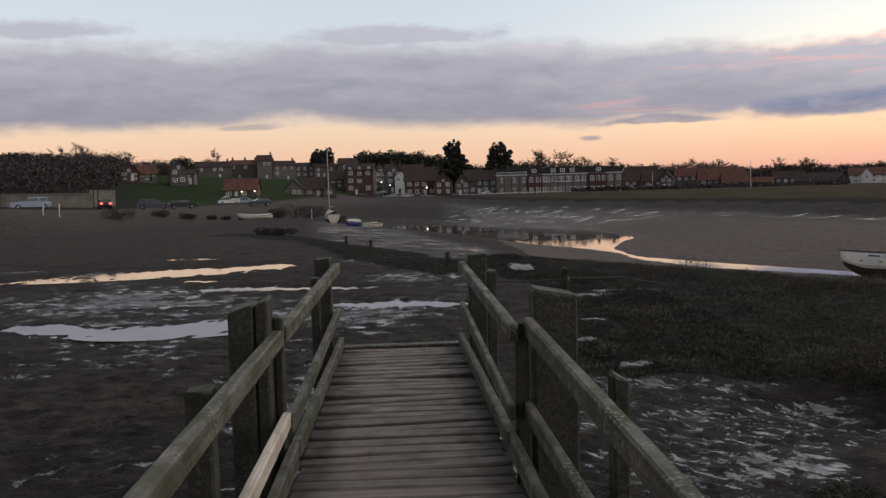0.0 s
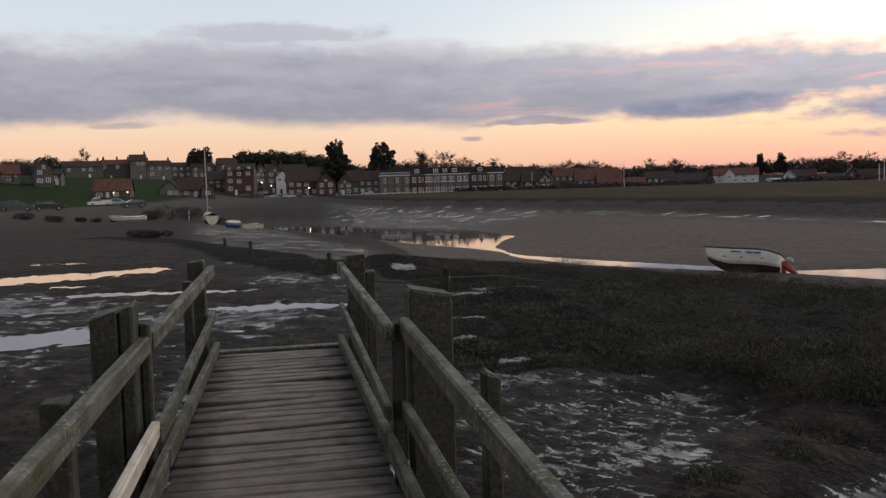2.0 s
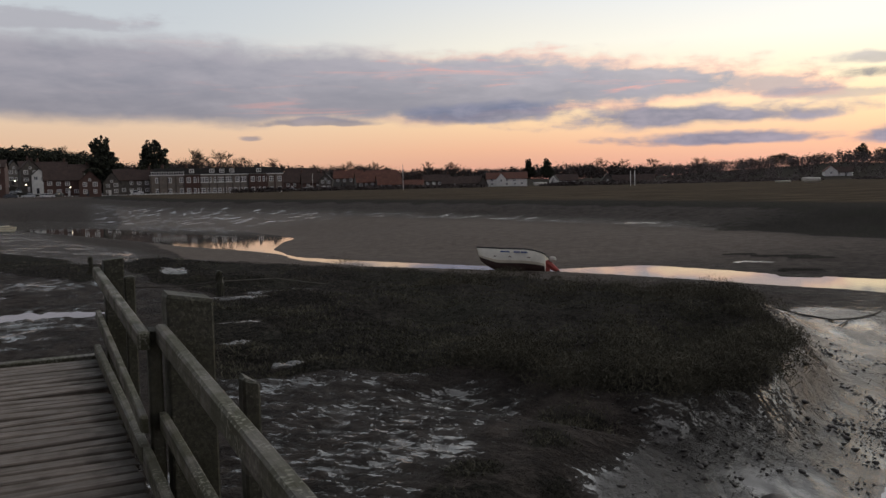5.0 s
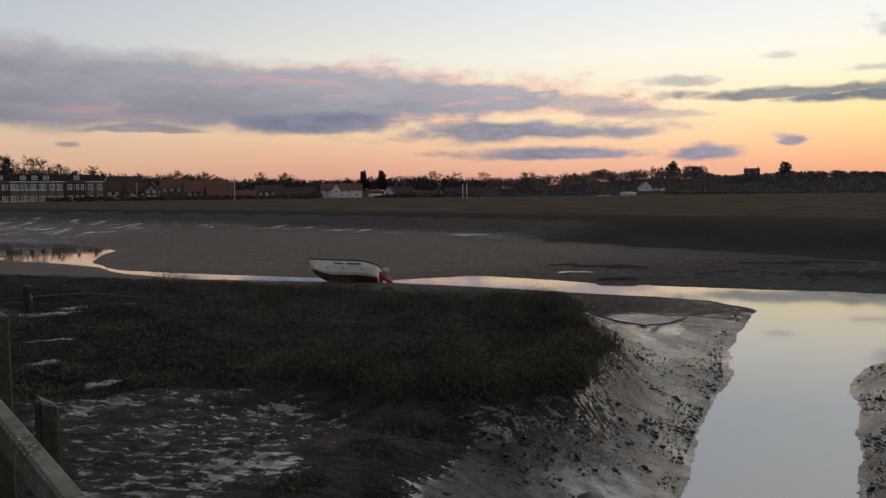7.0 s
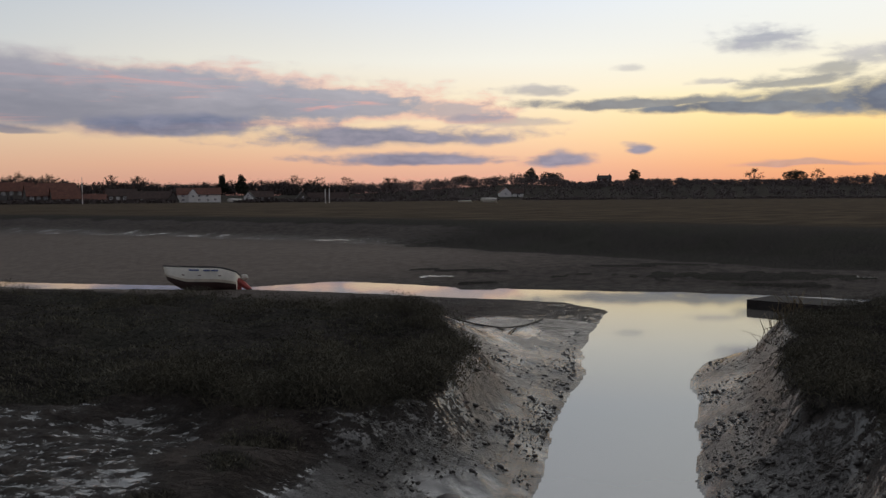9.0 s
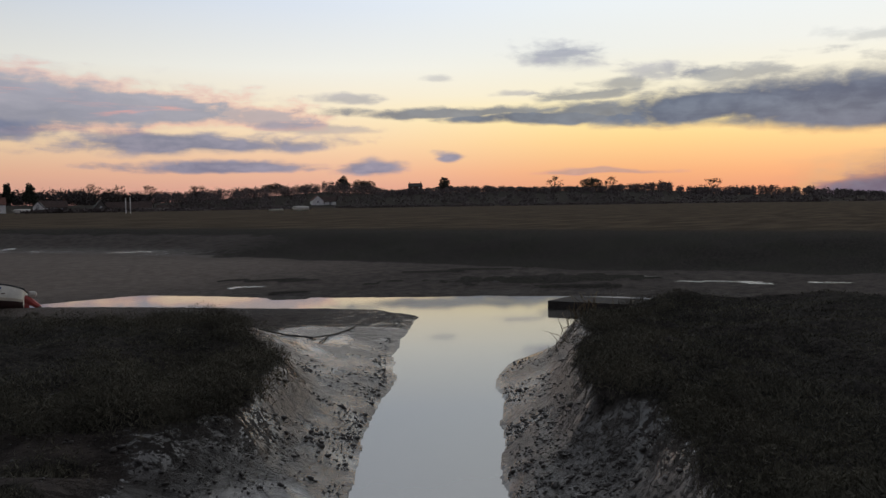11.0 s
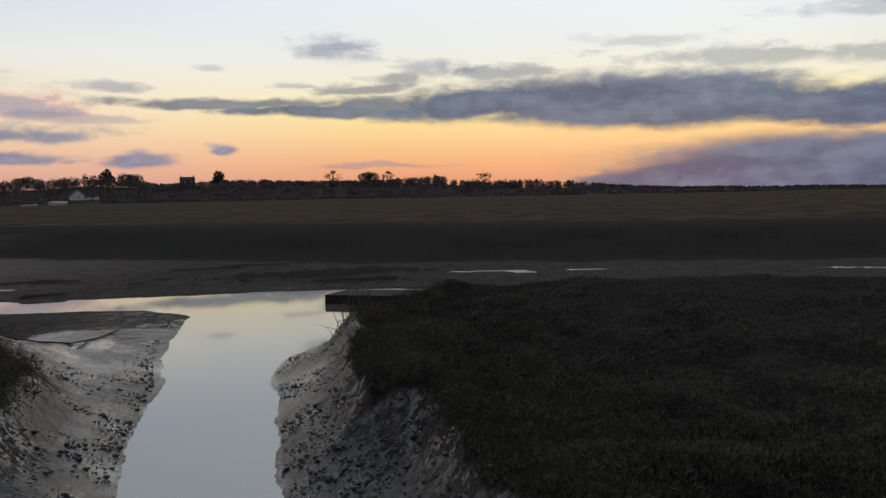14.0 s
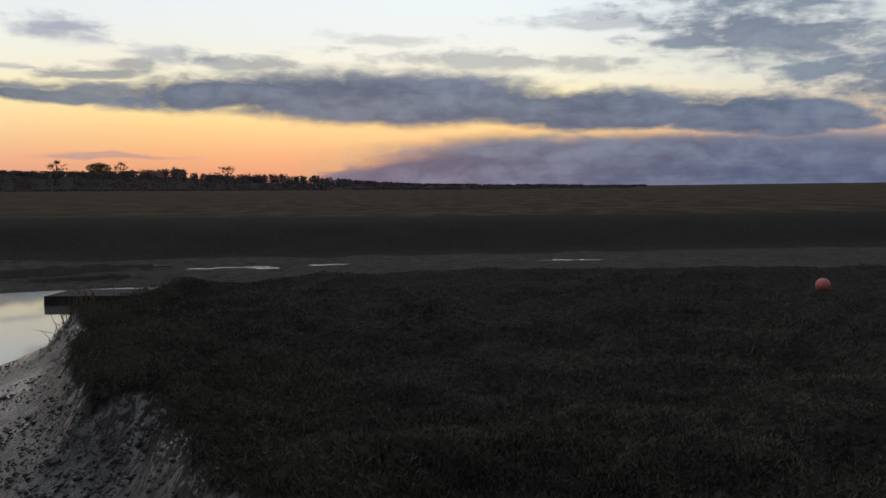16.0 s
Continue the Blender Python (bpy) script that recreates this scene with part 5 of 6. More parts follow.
pole(20.05, 330, 9.6, 0.16, FRAME, "tall white flagpole before the red-roofed houses")
pole(14.0, 345, 7.0, 0.10, FRAME, "white pole beside the quay houses")
pole(35.20, 300, 5.0, 0.20, FRAME, "pale timber marker post at the marsh edge")
pole(35.47, 300, 5.2, 0.20, FRAME, "pale timber marker post at the marsh edge")
for a in (-22.3, -22.05):
    pole(a, 160, 5.0, 0.14, POST, "dark timber pole by the garden wall")
pole(-25.2, 92, 1.1, 0.07, FRAME, "short white bollard on the shore")
pole(-24.3, 92, 1.3, 0.07, FRAME, "short white bollard on the shore")
pole(-8.75, 112, 1.4, 0.10, FRAME, "short white bollard on the shore")


# ---- trees ----
def leafage(name, dark, lite, size=0.5, share=0.4):
    m, n = material(name)
    g = n.node("ShaderNodeNewGeometry")
    f = n.add(n.mul(g.outputs["Random Per Island"], 1 - share), n.mul(n.noise(n.co, size, 3.0), share))
    finish(n, n.mix(n.step(f, 0.2, 0.8), dark, lite), 0.85)
    n.shader.inputs["Specular IOR Level"].default_value = 0.15
    return m


EVERGREEN = leafage("evergreen_leaf", (0.028, 0.031, 0.025), (0.066, 0.070, 0.050))
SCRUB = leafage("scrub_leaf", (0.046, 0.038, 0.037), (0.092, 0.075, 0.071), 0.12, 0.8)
# scrub again, made paler and greyer: distance haze put into the leaf colour
HAZED_SCRUB = leafage("hazed_ridge_scrub", (0.082, 0.069, 0.068), (0.150, 0.126, 0.121), 0.08, 0.7)
TWIG = leafage("bare_twig", (0.030, 0.022, 0.018), (0.070, 0.052, 0.042))
BARK = plain("bark", (0.035, 0.028, 0.022), 0.9, 0.3, 4.0)


def leaf_cloud(pts, sizes, rng, up_bias=0.0, slim=1.0):
    """Small bent leaf sprays at the points given, as one mesh's arrays."""
    n = len(pts)
    d = rng.normal(size=(n, 3))
    d[:, 2] += up_bias
    d /= np.linalg.norm(d, axis=1)[:, None]
    s = np.cross(d, rng.normal(size=(n, 3)))
    s /= np.linalg.norm(s, axis=1)[:, None]
    z = np.asarray(sizes)[:, None]
    v = np.stack([pts - d * z * 0.6, pts + s * z * 0.42 * slim, pts + d * z, pts - s * z * 0.42 * slim + np.cross(d, s) * z * 0.2 * slim], 1).reshape(-1, 3)
    f = (np.arange(n)[:, None] * 4 + np.array([[0, 1, 2, 3]])).astype(np.int32)
    return v, f


def mesh_arrays(name, v, f, mat):
    me = bpy.data.meshes.new(name)
    me.vertices.add(len(v))
    me.vertices.foreach_set("co", np.ascontiguousarray(v, np.float32).ravel())
    me.loops.add(f.size)
    me.loops.foreach_set("vertex_index", np.ascontiguousarray(f, np.int32).ravel())
    me.polygons.add(len(f))
    me.polygons.foreach_set("loop_start", np.arange(0, f.size, f.shape[1], dtype=np.int32))
    me.update(calc_edges=True)
    me.materials.append(mat)
    return me


def crown_points(rng, n, lobes):
    """Points in the shells of several lobes: (x, y, z, rx, rz)."""
    got = []
    share = np.array([l[3] * l[3] for l in lobes])
    share = share / share.sum()
    for lobe, k in zip(lobes, (share * n).astype(int) + 1):
        q = rng.normal(size=(k, 3))
        q /= np.linalg.norm(q, axis=1)[:, None]
        r = rng.uniform(0.55, 1.08, size=(k, 1)) ** 0.6
        got.append(np.array(lobe[:3]) + q * r * np.array((lobe[3], lobe[3], lobe[4])))
    return np.concatenate(got)


def tree(kind, azimuth, distance, top_z, wide, seed, label, category="tree"):
    rng = np.random.RandomState(seed)
    x, y = polar(azimuth, distance)
    base = ground_z(x, y)
    high = top_z + SLOPE * y - base
    t = thing("tree", pose(x, y, base, 0, 0, rng.uniform(0, 360)), label, category, "skyline trees")
    trunk = bmesh.new()
    r0 = 0.035 * high
    if kind == "bare":
        fork = high * 0.20
        tube(trunk, [(0, 0, -0.5), (0.02 * high, 0, fork)], [r0, r0 * 0.7], 7)
        part("trunk", trunk, BARK, t)
        limbs = bmesh.new()
        tips = []
        for k in range(17):
            a = k * 2.4 + rng.uniform(-0.3, 0.3)
            tilt = radians(rng.uniform(8, 88)) if k else 0.0
            reach = rng.uniform(0.8, 1.0)
            end = Vector((math.cos(a) * math.sin(tilt) * wide * 0.62 * reach, math.sin(a) * math.sin(tilt) * wide * 0.62 * reach, fork + math.cos(tilt) * (high - fork) * 0.93 * reach + 0.06 * high))
            mid = Vector((end.x * 0.5, end.y * 0.5, fork + (end.z - fork) * 0.58))
            tube(limbs, [(0.02 * high, 0, fork * 0.8), mid, end], [r0 * 0.42, r0 * 0.22, r0 * 0.06], 5)
            for j in range(5):
                f = rng.uniform(0.4, 1.0)
                p = mid.lerp(end, f)
                q = p + Vector((rng.uniform(-1, 1) * wide * 0.17, rng.uniform(-1, 1) * wide * 0.17, rng.uniform(0.0, 0.10) * high))
                tube(limbs, [p, q], [r0 * 0.16, r0 * 0.04], 4)
                tips.append((p, q))
        part("limb_frame", limbs, BARK, t)
        pts, sizes = [], []
        vs, fs = [], []
        for p, q in tips:
            for j in range(34):
                b = p.lerp(q, rng.uniform(0.1, 1.05))
                d = Vector(rng.normal(size=3)) * 0.6 + Vector((b.x / wide, b.y / wide, 0.8))
                e = b + d.normalized() * high * rng.uniform(0.05, 0.13)
                side = Vector(rng.normal(size=3)).cross(d).normalized() * 0.024 * high / 10
                k = len(vs)
                vs += [tuple(b - side), tuple(b + side), tuple(e)]
                fs.append((k, k + 1, k + 2))
        me = bpy.data.meshes.new("twig_crown")
        me.from_pydata(vs, [], fs)
        me.materials.append(TWIG)
        ob = new("twig_crown", me)
        ob.parent = t
        return t
    tube(trunk, [(0, 0, -0.5), (0.01 * high, 0, high * 0.5), (0, 0, high * 0.9)], [r0, r0 * 0.6, r0 * 0.2], 7)
    part("trunk", trunk, BARK, t)
    lobes = []
    if kind == "dome":
        for k in range(9):
            a = k * 2.4
            r = wide * 0.28 * (0 if k == 0 else 1)
            lobes.append((math.cos(a) * r, math.sin(a) * r, high * rng.uniform(0.5, 0.66), wide * rng.uniform(0.20, 0.28), high * rng.uniform(0.24, 0.33)))
        n, leaf = 2600, 0.55
    elif kind == "cypress":
        for k in range(54):
            f = (k / 53) ** 1.1
            a = k * 2.4
            spread = wide * 0.5 * (1 - 0.72 * f ** 1.5) * rng.uniform(0.55, 1.2)
            lobes.append((math.cos(a) * spread * 0.72, math.sin(a) * spread * 0.72, high * (0.14 + 0.80 * f), spread * 0.34, high * rng.uniform(0.03, 0.07)))
        n, leaf = 7000, 0.50
    else:  # layered pine
        for k in range(16):
            f = k / 15
            a = k * 2.4
            spread = wide * 0.5 * (1 - 0.62 * f) * rng.uniform(0.7, 1.1)
            lobes.append((math.cos(a) * spread * 0.55, math.sin(a) * spread * 0.55, high * (0.2 + 0.72 * f), spread * 0.62, high * rng.uniform(0.055, 0.1)))
        n, leaf = 3200, 0.6
    pts = crown_points(rng, n, lobes)
    scale = high / 14
    v, f = leaf_cloud(pts, rng.uniform(0.6, 1.6, len(pts)) * leaf * scale, rng, 0.5)
    ob = new("crown", mesh_arrays("crown", v, f, EVERGREEN))
    ob.parent = t
    return t


tree("dome", -7.9, 430, 27.5, 12, 1, "dark rounded evergreen oak above the roofs")
tree("dome", -4.75, 440, 26.3, 16, 2, "broad dark evergreen behind the brick house")
tree("cypress", 0.85, 400, 26.8, 19, 3, "tall dark cypress with a ragged crown")
tree("cypress", 4.0, 420, 26.7, 22, 4, "tall dark cypress behind the hotel")
tree("dome", -16.9, 350, 20.0, 9, 5, "dark holm oak beside the flint gable house")
tree("dome", -3.35, 432, 24.9, 15, 31, "dark rounded evergreen above the street")
tree("dome", -2.1, 436, 24.2, 16, 32, "dark rounded tree above the street")
tree("dome", -0.7, 440, 23.0, 15, 33, "dark rounded tree above the quay roofs")
tree("bare", -2.9, 450, 25.6, 15, 34, "bare winter tree above the street")
tree("bare", -1.4, 452, 24.6, 15, 35, "bare winter tree above the street")
tree("bare", -24.0, 420, 27.5, 13, 36, "bare winter tree on the village skyline")
tree("bare", -20.4, 425, 26.3, 14, 37, "bare winter tree on the village skyline")
tree("bare", 9.6, 450, 18.4, 14, 38, "bare winter tree behind the hotel")
tree("bare", 11.4, 460, 17.6, 14, 39, "bare winter tree behind the hotel")
tree("bare", 16.5, 520, 17.6, 14, 40, "bare winter tree on the village skyline")
tree("bare", 18.2, 525, 17.4, 14, 41, "bare winter tree on the village skyline")
tree("bare", 36.6, 590, 17.4, 15, 42, "bare winter tree over the marsh edge")
tree("dome", 50.4, 760, 26.0, 20, 43, "dark evergreen on the wooded hill")
tree("dome", 44.3, 730, 22.8, 18, 44, "dark evergreen on the wooded hill")
tree("bare", -14.9, 440, 26.0, 11, 6, "bare winter tree on the village skyline")
tree("bare", -23.2, 430, 29.5, 15, 7, "bare winter tree on the village skyline")
tree("bare", 6.6, 430, 21.7, 16, 8, "bare winter tree behind the hotel")
tree("bare", 8.1, 430, 21.3, 15, 9, "bare winter tree behind the hotel")
tree("bare", 21.8, 540, 17.0, 13, 10, "bare winter tree on the village skyline")
tree("bare", 23.4, 540, 16.7, 14, 11, "bare winter tree on the village skyline")
tree("pine", 28.5, 560, 18.4, 9, 12, "dark pine on the village skyline")
tree("pine", 29.7, 560, 18.5, 10, 13, "dark pine on the village skyline")
tree("bare", 33.4, 560, 17.6, 14, 14, "bare winter tree on the village skyline")
tree("bare", 34.7, 560, 17.2, 12, 15, "bare winter tree on the village skyline")
tree("bare", 39.5, 600, 18.0, 14, 16, "bare winter tree over the marsh edge")
tree("pine", 49.0, 760, 28.8, 18, 17, "dark pine on the wooded hill")
tree("pine", 55.8, 800, 28.2, 16, 18, "dark pine alone on the hill")
tree("bare", 63.2, 860, 29.0, 16, 19, "round bare tree on the hilltop")
tree("dome", 65.6, 860, 28.0, 22, 20, "dark tree clump on the hilltop")
tree("bare", 66.9, 860, 27.6, 16, 21, "round bare tree on the hilltop")
tree("bare", 73.4, 980, 28.0, 26, 22, "bare winter tree at the end of the ridge")


def build_woods():
    """Far woods and hedges along the skyline, as one mass of leafy clumps."""
    rng = np.random.RandomState(21)
    stops = np.array([-36, -27.3, -24.3, -21, -19.4, -18, -13.4, -9.8, -5.3, -2.3, 0, 2.3, 6, 8.3, 11.3, 13.8, 15.6, 18.8, 20.2, 21.8, 23.2, 25.6, 27.4, 30.9, 33.5, 36.4, 40, 43.3, 46.6, 49.2, 50.4, 52, 54, 58.5, 62, 65.4, 68.5, 70.4, 72.3, 76.5, 78.4, 82.2, 86, 89.5, 94.7, 99.5, 112])
    tops = np.array([3.2, 3.2, 3.2, 3.05, 2.8, 2.5, 2.0, 2.0, 2.5, 2.7, 2.5, 1.9, 2.1, 2.0, 1.8, 1.55, 1.6, 1.5, 1.0, 1.35, 1.35, 1.05, 1.2, 1.3, 1.3, 1.1, 1.25, 1.5, 1.55, 1.8, 1.7, 1.05, 1.15, 1.25, 1.12, 1.15, 1.25, 1.4, 0.95, 1.05, 0.95, 0.55, 0.24, 0.22, 0.25, 0.06, -0.3])
    far = np.interp(stops, [-36, -20, -5, 5, 20, 36, 48, 60, 72, 80, 100], [430, 440, 470, 480, 540, 580, 740, 850, 980, 1300, 1500])
    v_all, f_all, made = [], [], []
    clumps = []
    for k in range(3700):
        a = rng.uniform(-35, 101)
        foot, top = hill_foot(a), np.interp(a, stops, far)
        sort = rng.rand()
        limit = 1.0
        if a < -21.3:
            d = top * rng.uniform(0.46, 1.0)
        elif sort < 0.22 and a > 9:
            d, limit = foot * rng.uniform(0.90, 1.0), rng.uniform(0.07, 0.17)
        elif sort < 0.5 and a > 38:
            d, limit = foot + (top - foot) * rng.uniform(0.05, 0.9), rng.uniform(0.3, 0.8)
        elif a < 40:
            d = top * rng.uniform(1.0, 1.14)
        else:
            d = top * rng.uniform(0.88, 1.04)
        if d < 560 and (25.2 < a < 29.6 or 46.6 < a < 48.7):
            continue
        clumps.append((a, d, limit))
    spots = np.array([polar(a, d) for a, d, limit in clumps])
    bases = land(spots[:, 0], spots[:, 1])[0]
    for (a, d, limit), (x, y), base in zip(clumps, spots, bases):
        skyline = EYE + d * math.tan(radians(np.interp(a, stops, tops) + LEVEL * math.cos(radians(a))))
        high = float(np.clip((skyline - base) * (rng.uniform(0.62, 0.84) + 0.34 * float(rolling(np.array(a), np.array(8.0), 1.6)) if a < 5 else rng.uniform(0.62, 0.98) + 0.22 * float(rolling(np.array(a), np.array(3.0), 0.6)) ** 2), 2.2, 18.0))
        if limit < 1.0:
            high = min(high, 11.0 * limit)
        wide = rng.uniform(5, 11) * (1.4 if 9 < a < 38 else 1.0)
        n = 220 if a < -16 else 90 if a < 36 else 105
        q = rng.normal(size=(n, 3))
        q /= np.linalg.norm(q, axis=1)[:, None]
        q *= rng.uniform(0.2, 1.0, size=(n, 1)) ** 0.6
        pts = np.stack([x + q[:, 0] * wide * 0.55, y + q[:, 1] * wide * 0.55, base + high * (0.42 + 0.56 * q[:, 2])], 1)
        size = rng.uniform(0.42, 1.05, n) * np.where(np.linalg.norm(q, axis=1) < 0.8, 1.5, 0.55) * max(1.0, d / 560) * (0.48 if a < -16 else 0.8 if a < 36 else 0.6)
        v, f = leaf_cloud(pts, size, rng, 0.4)
        v_all.append(v)
        f_all.append(f)
        made.append(a)
    # woods past azimuth 36 take the paler scrub, with haze in its colour
    for low, high, mat, label in ((-40, 36, SCRUB, "dark winter woods and hedges behind the village"), (36, 120, HAZED_SCRUB, "winter woods on the far ridge, paled for haze")):
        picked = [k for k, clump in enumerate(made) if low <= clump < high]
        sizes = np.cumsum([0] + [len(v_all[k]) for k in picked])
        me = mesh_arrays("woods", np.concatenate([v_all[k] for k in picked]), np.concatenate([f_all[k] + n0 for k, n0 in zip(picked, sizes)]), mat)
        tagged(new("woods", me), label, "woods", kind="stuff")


build_woods()


def bush(azimuth, distance, wide, high, seed, label="low dark gorse bush on the shore"):
    rng = np.random.RandomState(seed)
    x, y = polar(azimuth, distance)
    b = thing("bush", pose(x, y, ground_z(x, y) - 0.05), label, "bush", "shore bushes")
    stems = bmesh.new()
    for k in range(5):
        a = k * 1.3
        tube(stems, [(0, 0, -0.1), (math.cos(a) * wide * 0.2, math.sin(a) * wide * 0.12, high * 0.6)], [0.05, 0.02], 5)
    part("stem", stems, BARK, b)
    lobes = [(rng.uniform(-0.36, 0.36) * wide, rng.uniform(-0.15, 0.15) * wide, high * rng.uniform(0.3, 0.6), wide * rng.uniform(0.14, 0.24), high * rng.uniform(0.3, 0.42)) for _ in range(7)]
    pts = crown_points(rng, 2400, lobes)
    v, f = leaf_cloud(pts, rng.uniform(0.05, 0.13, len(pts)) * (0.4 + 0.2 * high), rng, 0.5)
    ob = new("foliage", mesh_arrays("foliage", v, f, SCRUB))
    ob.parent = b


for k, (a, d, wd, hg) in enumerate(((-21.0, 96, 3.6, 1.3), (-18.2, 104, 2.8, 1.0), (-16.6, 104, 2.6, 0.9), (-15.2, 106, 1.2, 0.7), (-14.4, 106, 1.4, 0.7), (-13.4, 108, 0.9, 0.6), (-9.9, 112, 5.5, 2.2), (-8.7, 116, 4.2, 1.9), (-10.9, 110, 3.0, 1.6),
                                    (-11.7, 54, 2.2, 0.55), (-10.8, 52, 1.8, 0.5), (38.0, 430, 30, 9), (41.5, 440, 26, 9), (39.6, 436, 28, 10), (-7.0, 108, 2.0, 1.1))):
    bush(a, d, wd, hg, 40 + k, "dense dark evergreen hedge at the marsh edge" if d > 400 else "low dark gorse bush on the shore")


# ---- boats ----
HULL_WHITE = plain("hull_white", (0.84, 0.81, 0.70), 0.45, 0.12, 2.5, 0.1)
HULL_CREAM = plain("hull_cream", (0.60, 0.54, 0.42), 0.5, 0.2, 2.5, 0.1)
HULL_DARK = plain("antifouling", (0.045, 0.022, 0.018), 0.7, 0.4, 3.0)
HULL_RED = plain("red_antifouling", (0.32, 0.05, 0.04), 0.6, 0.3, 4.0)
HULL_BLUE = plain("blue_hull", (0.03, 0.06, 0.20), 0.5, 0.2, 3.0)
GUNWALE = plain("gunwale_dark", (0.030, 0.028, 0.026), 0.55, 0.2, 4.0)
LETTER_BLUE = plain("faded_blue_paint", (0.06, 0.10, 0.24), 0.6, 0.2, 6.0)
VARNISH = plain("thwart_timber", (0.14, 0.085, 0.045), 0.5, 0.3, 4.0)
CANVAS = plain("pale_canvas", (0.52, 0.49, 0.44), 0.85, 0.15, 2.0)


def hull_rings(length, beam, depth, sheer, drop=0.0, n=17, m=11):
    """Sections of a round-bilged dinghy, bow at -x; each a list from keel to gunwale on one side."""
    rows = []
    for i in range(n):
        f = i / (n - 1)
        full = math.sin(min(1.0, f * 1.25 + 0.02) * math.pi / 2) ** 0.75 * (1 - 0.28 * max(0, f - 0.6) ** 1.2)
        rise = 0.42 * depth * max(0, 0.3 - f) ** 1.4 / 0.3 ** 1.4
        top = depth + sheer * (abs(f - 0.62) / 0.62) ** 2
        tail = max(0, f - 0.66) / 0.34
        top *= 1 - drop * tail ** 2
        full *= 1 - 1.5 * drop * tail ** 2
        ring = []
        for j in range(m):
            g = j / (m - 1)
            yy = beam / 2 * full * math.sin(g * math.pi / 2) ** 0.62
            zz = rise + (top - rise) * (1 - math.cos(g * math.pi / 2)) ** 0.85
            ring.append((-length / 2 + length * f - 0.10 * length * g * max(0, 0.2 - f) / 0.2, yy, zz))
        rows.append(ring)
    return rows


def boat(m, length, beam, depth, sheer, upper, lower, label, water_at=0.45, covered=False, mast=0.0, engine=False, strake=None, thwarts=3, drop=0.0):
    b = thing("boat", m, label, "boat")
    rows = hull_rings(length, beam, depth, sheer, drop)
    bm = bmesh.new()
    sides = []
    for s in (1, -1):
        sides.append([[bm.verts.new((x, y * s, z)) for x, y, z in ring] for ring in rows])
    for s, grid in zip((1, -1), sides):
        for a, c in zip(grid, grid[1:]):
            for j in range(len(a) - 1):
                f = bm.faces.new((a[j], c[j], c[j + 1], a[j + 1]) if s < 0 else (a[j + 1], c[j + 1], c[j], a[j]))
                z = (1 - math.cos((j + 0.5) / (len(a) - 1) * math.pi / 2)) ** 0.85
                f.material_index = 1 if z < water_at else (2 if strake and z < water_at + 0.13 else 0)
                f.smooth = True
    last = [g[-1] for g in sides]
    f = bm.faces.new(last[0] + last[1][::-1])
    bmesh.ops.remove_doubles(bm, verts=bm.verts, dist=0.002)
    bmesh.ops.recalc_face_normals(bm, faces=bm.faces)
    hull = part("hull", bm, [upper, lower, strake or upper], b)
    mod = hull.modifiers.new("thickness", "SOLIDIFY")
    mod.thickness, mod.offset = 0.03, -1
    for s in (1, -1):
        pts = [(r[-1][0], r[-1][1] * s, r[-1][2]) for r in rows]
        part("gunwale", tube(bmesh.new(), pts, [0.028] * len(pts), 6), GUNWALE, b)
    rear = rows[-1][-1]
    part("transom_cap", boxed(rear[0] - 0.03, rear[0] + 0.03, -rear[1], rear[1], rear[2] - 0.04, rear[2] + 0.02, bevel=0.01), GUNWALE, b)
    part("keel", boxed(-length * 0.36, length * 0.5, -0.03, 0.03, -0.07, 0.02, bevel=0.01), lower, b)
    if covered:
        bm = bmesh.new()
        grid = []
        for r in rows[1:]:
            x, y, z = r[-1]
            crest = z + 0.30 * beam * (0.6 + 0.4 * math.sin(math.pi * (x / length + 0.5)))
            grid.append([bm.verts.new((x, y * 1.03 * k, z - 0.1 + (crest - z + 0.1) * (1 - abs(k) ** 1.6))) for k in (-1, -0.66, -0.33, 0, 0.33, 0.66, 1)])
        for a, c in zip(grid, grid[1:]):
            for j in range(6):
                bm.faces.new((a[j], c[j], c[j + 1], a[j + 1]))
        cov = part("cover", bm, CANVAS, b, "pale canvas cover", True)
        mod = cov.modifiers.new("thickness", "SOLIDIFY")
        mod.thickness = 0.02
    else:
        for k in range(thwarts):
            i = 4 + k * 4
            x, y, z = rows[min(i, 14)][-3]
            part("thwart", boxed(x - 0.11, x + 0.11, -y * 0.97, y * 0.97, z - 0.10, z - 0.065, bevel=0.006), VARNISH, b)
    if mast:
        part("mast", tube(bmesh.new(), [(-length * 0.12, 0, 0.1), (-length * 0.12, 0, mast * 0.5), (-length * 0.11, 0, mast)], [0.085, 0.075, 0.045], 8), CANVAS, b, "tall pale mast")
        part("boom", tube(bmesh.new(), [(-length * 0.11, 0, depth + 1.0), (length * 0.36, 0, depth + 0.9)], [0.05, 0.04], 6), CANVAS, b)
        for y in (-beam * 0.45, beam * 0.45):
            part("shroud", tube(bmesh.new(), [(0, y, depth), (-length * 0.11, 0, mast * 0.9)], [0.008, 0.008], 4), GUNWALE, b)
        part("forestay", tube(bmesh.new(), [(-length * 0.5, 0, depth + sheer), (-length * 0.115, 0, mast * 0.95)], [0.008, 0.008], 4), GUNWALE, b)
    if engine:
        e = length / 2
        bm = boxed(e + 0.10, e + 0.36, -0.12, 0.12, depth * 0.58, depth * 0.80, bevel=0.05)
        motor = part("outboard_motor", bm, CANVAS, b, "pale weathered outboard motor")
        part("leg", tube(bmesh.new(), [(e - 0.02, 0, depth * 0.52), (e + 0.22, 0, depth * 0.34), (e + 0.50, 0, depth * 0.10)], [0.13, 0.12, 0.07], 8), HULL_RED, motor)
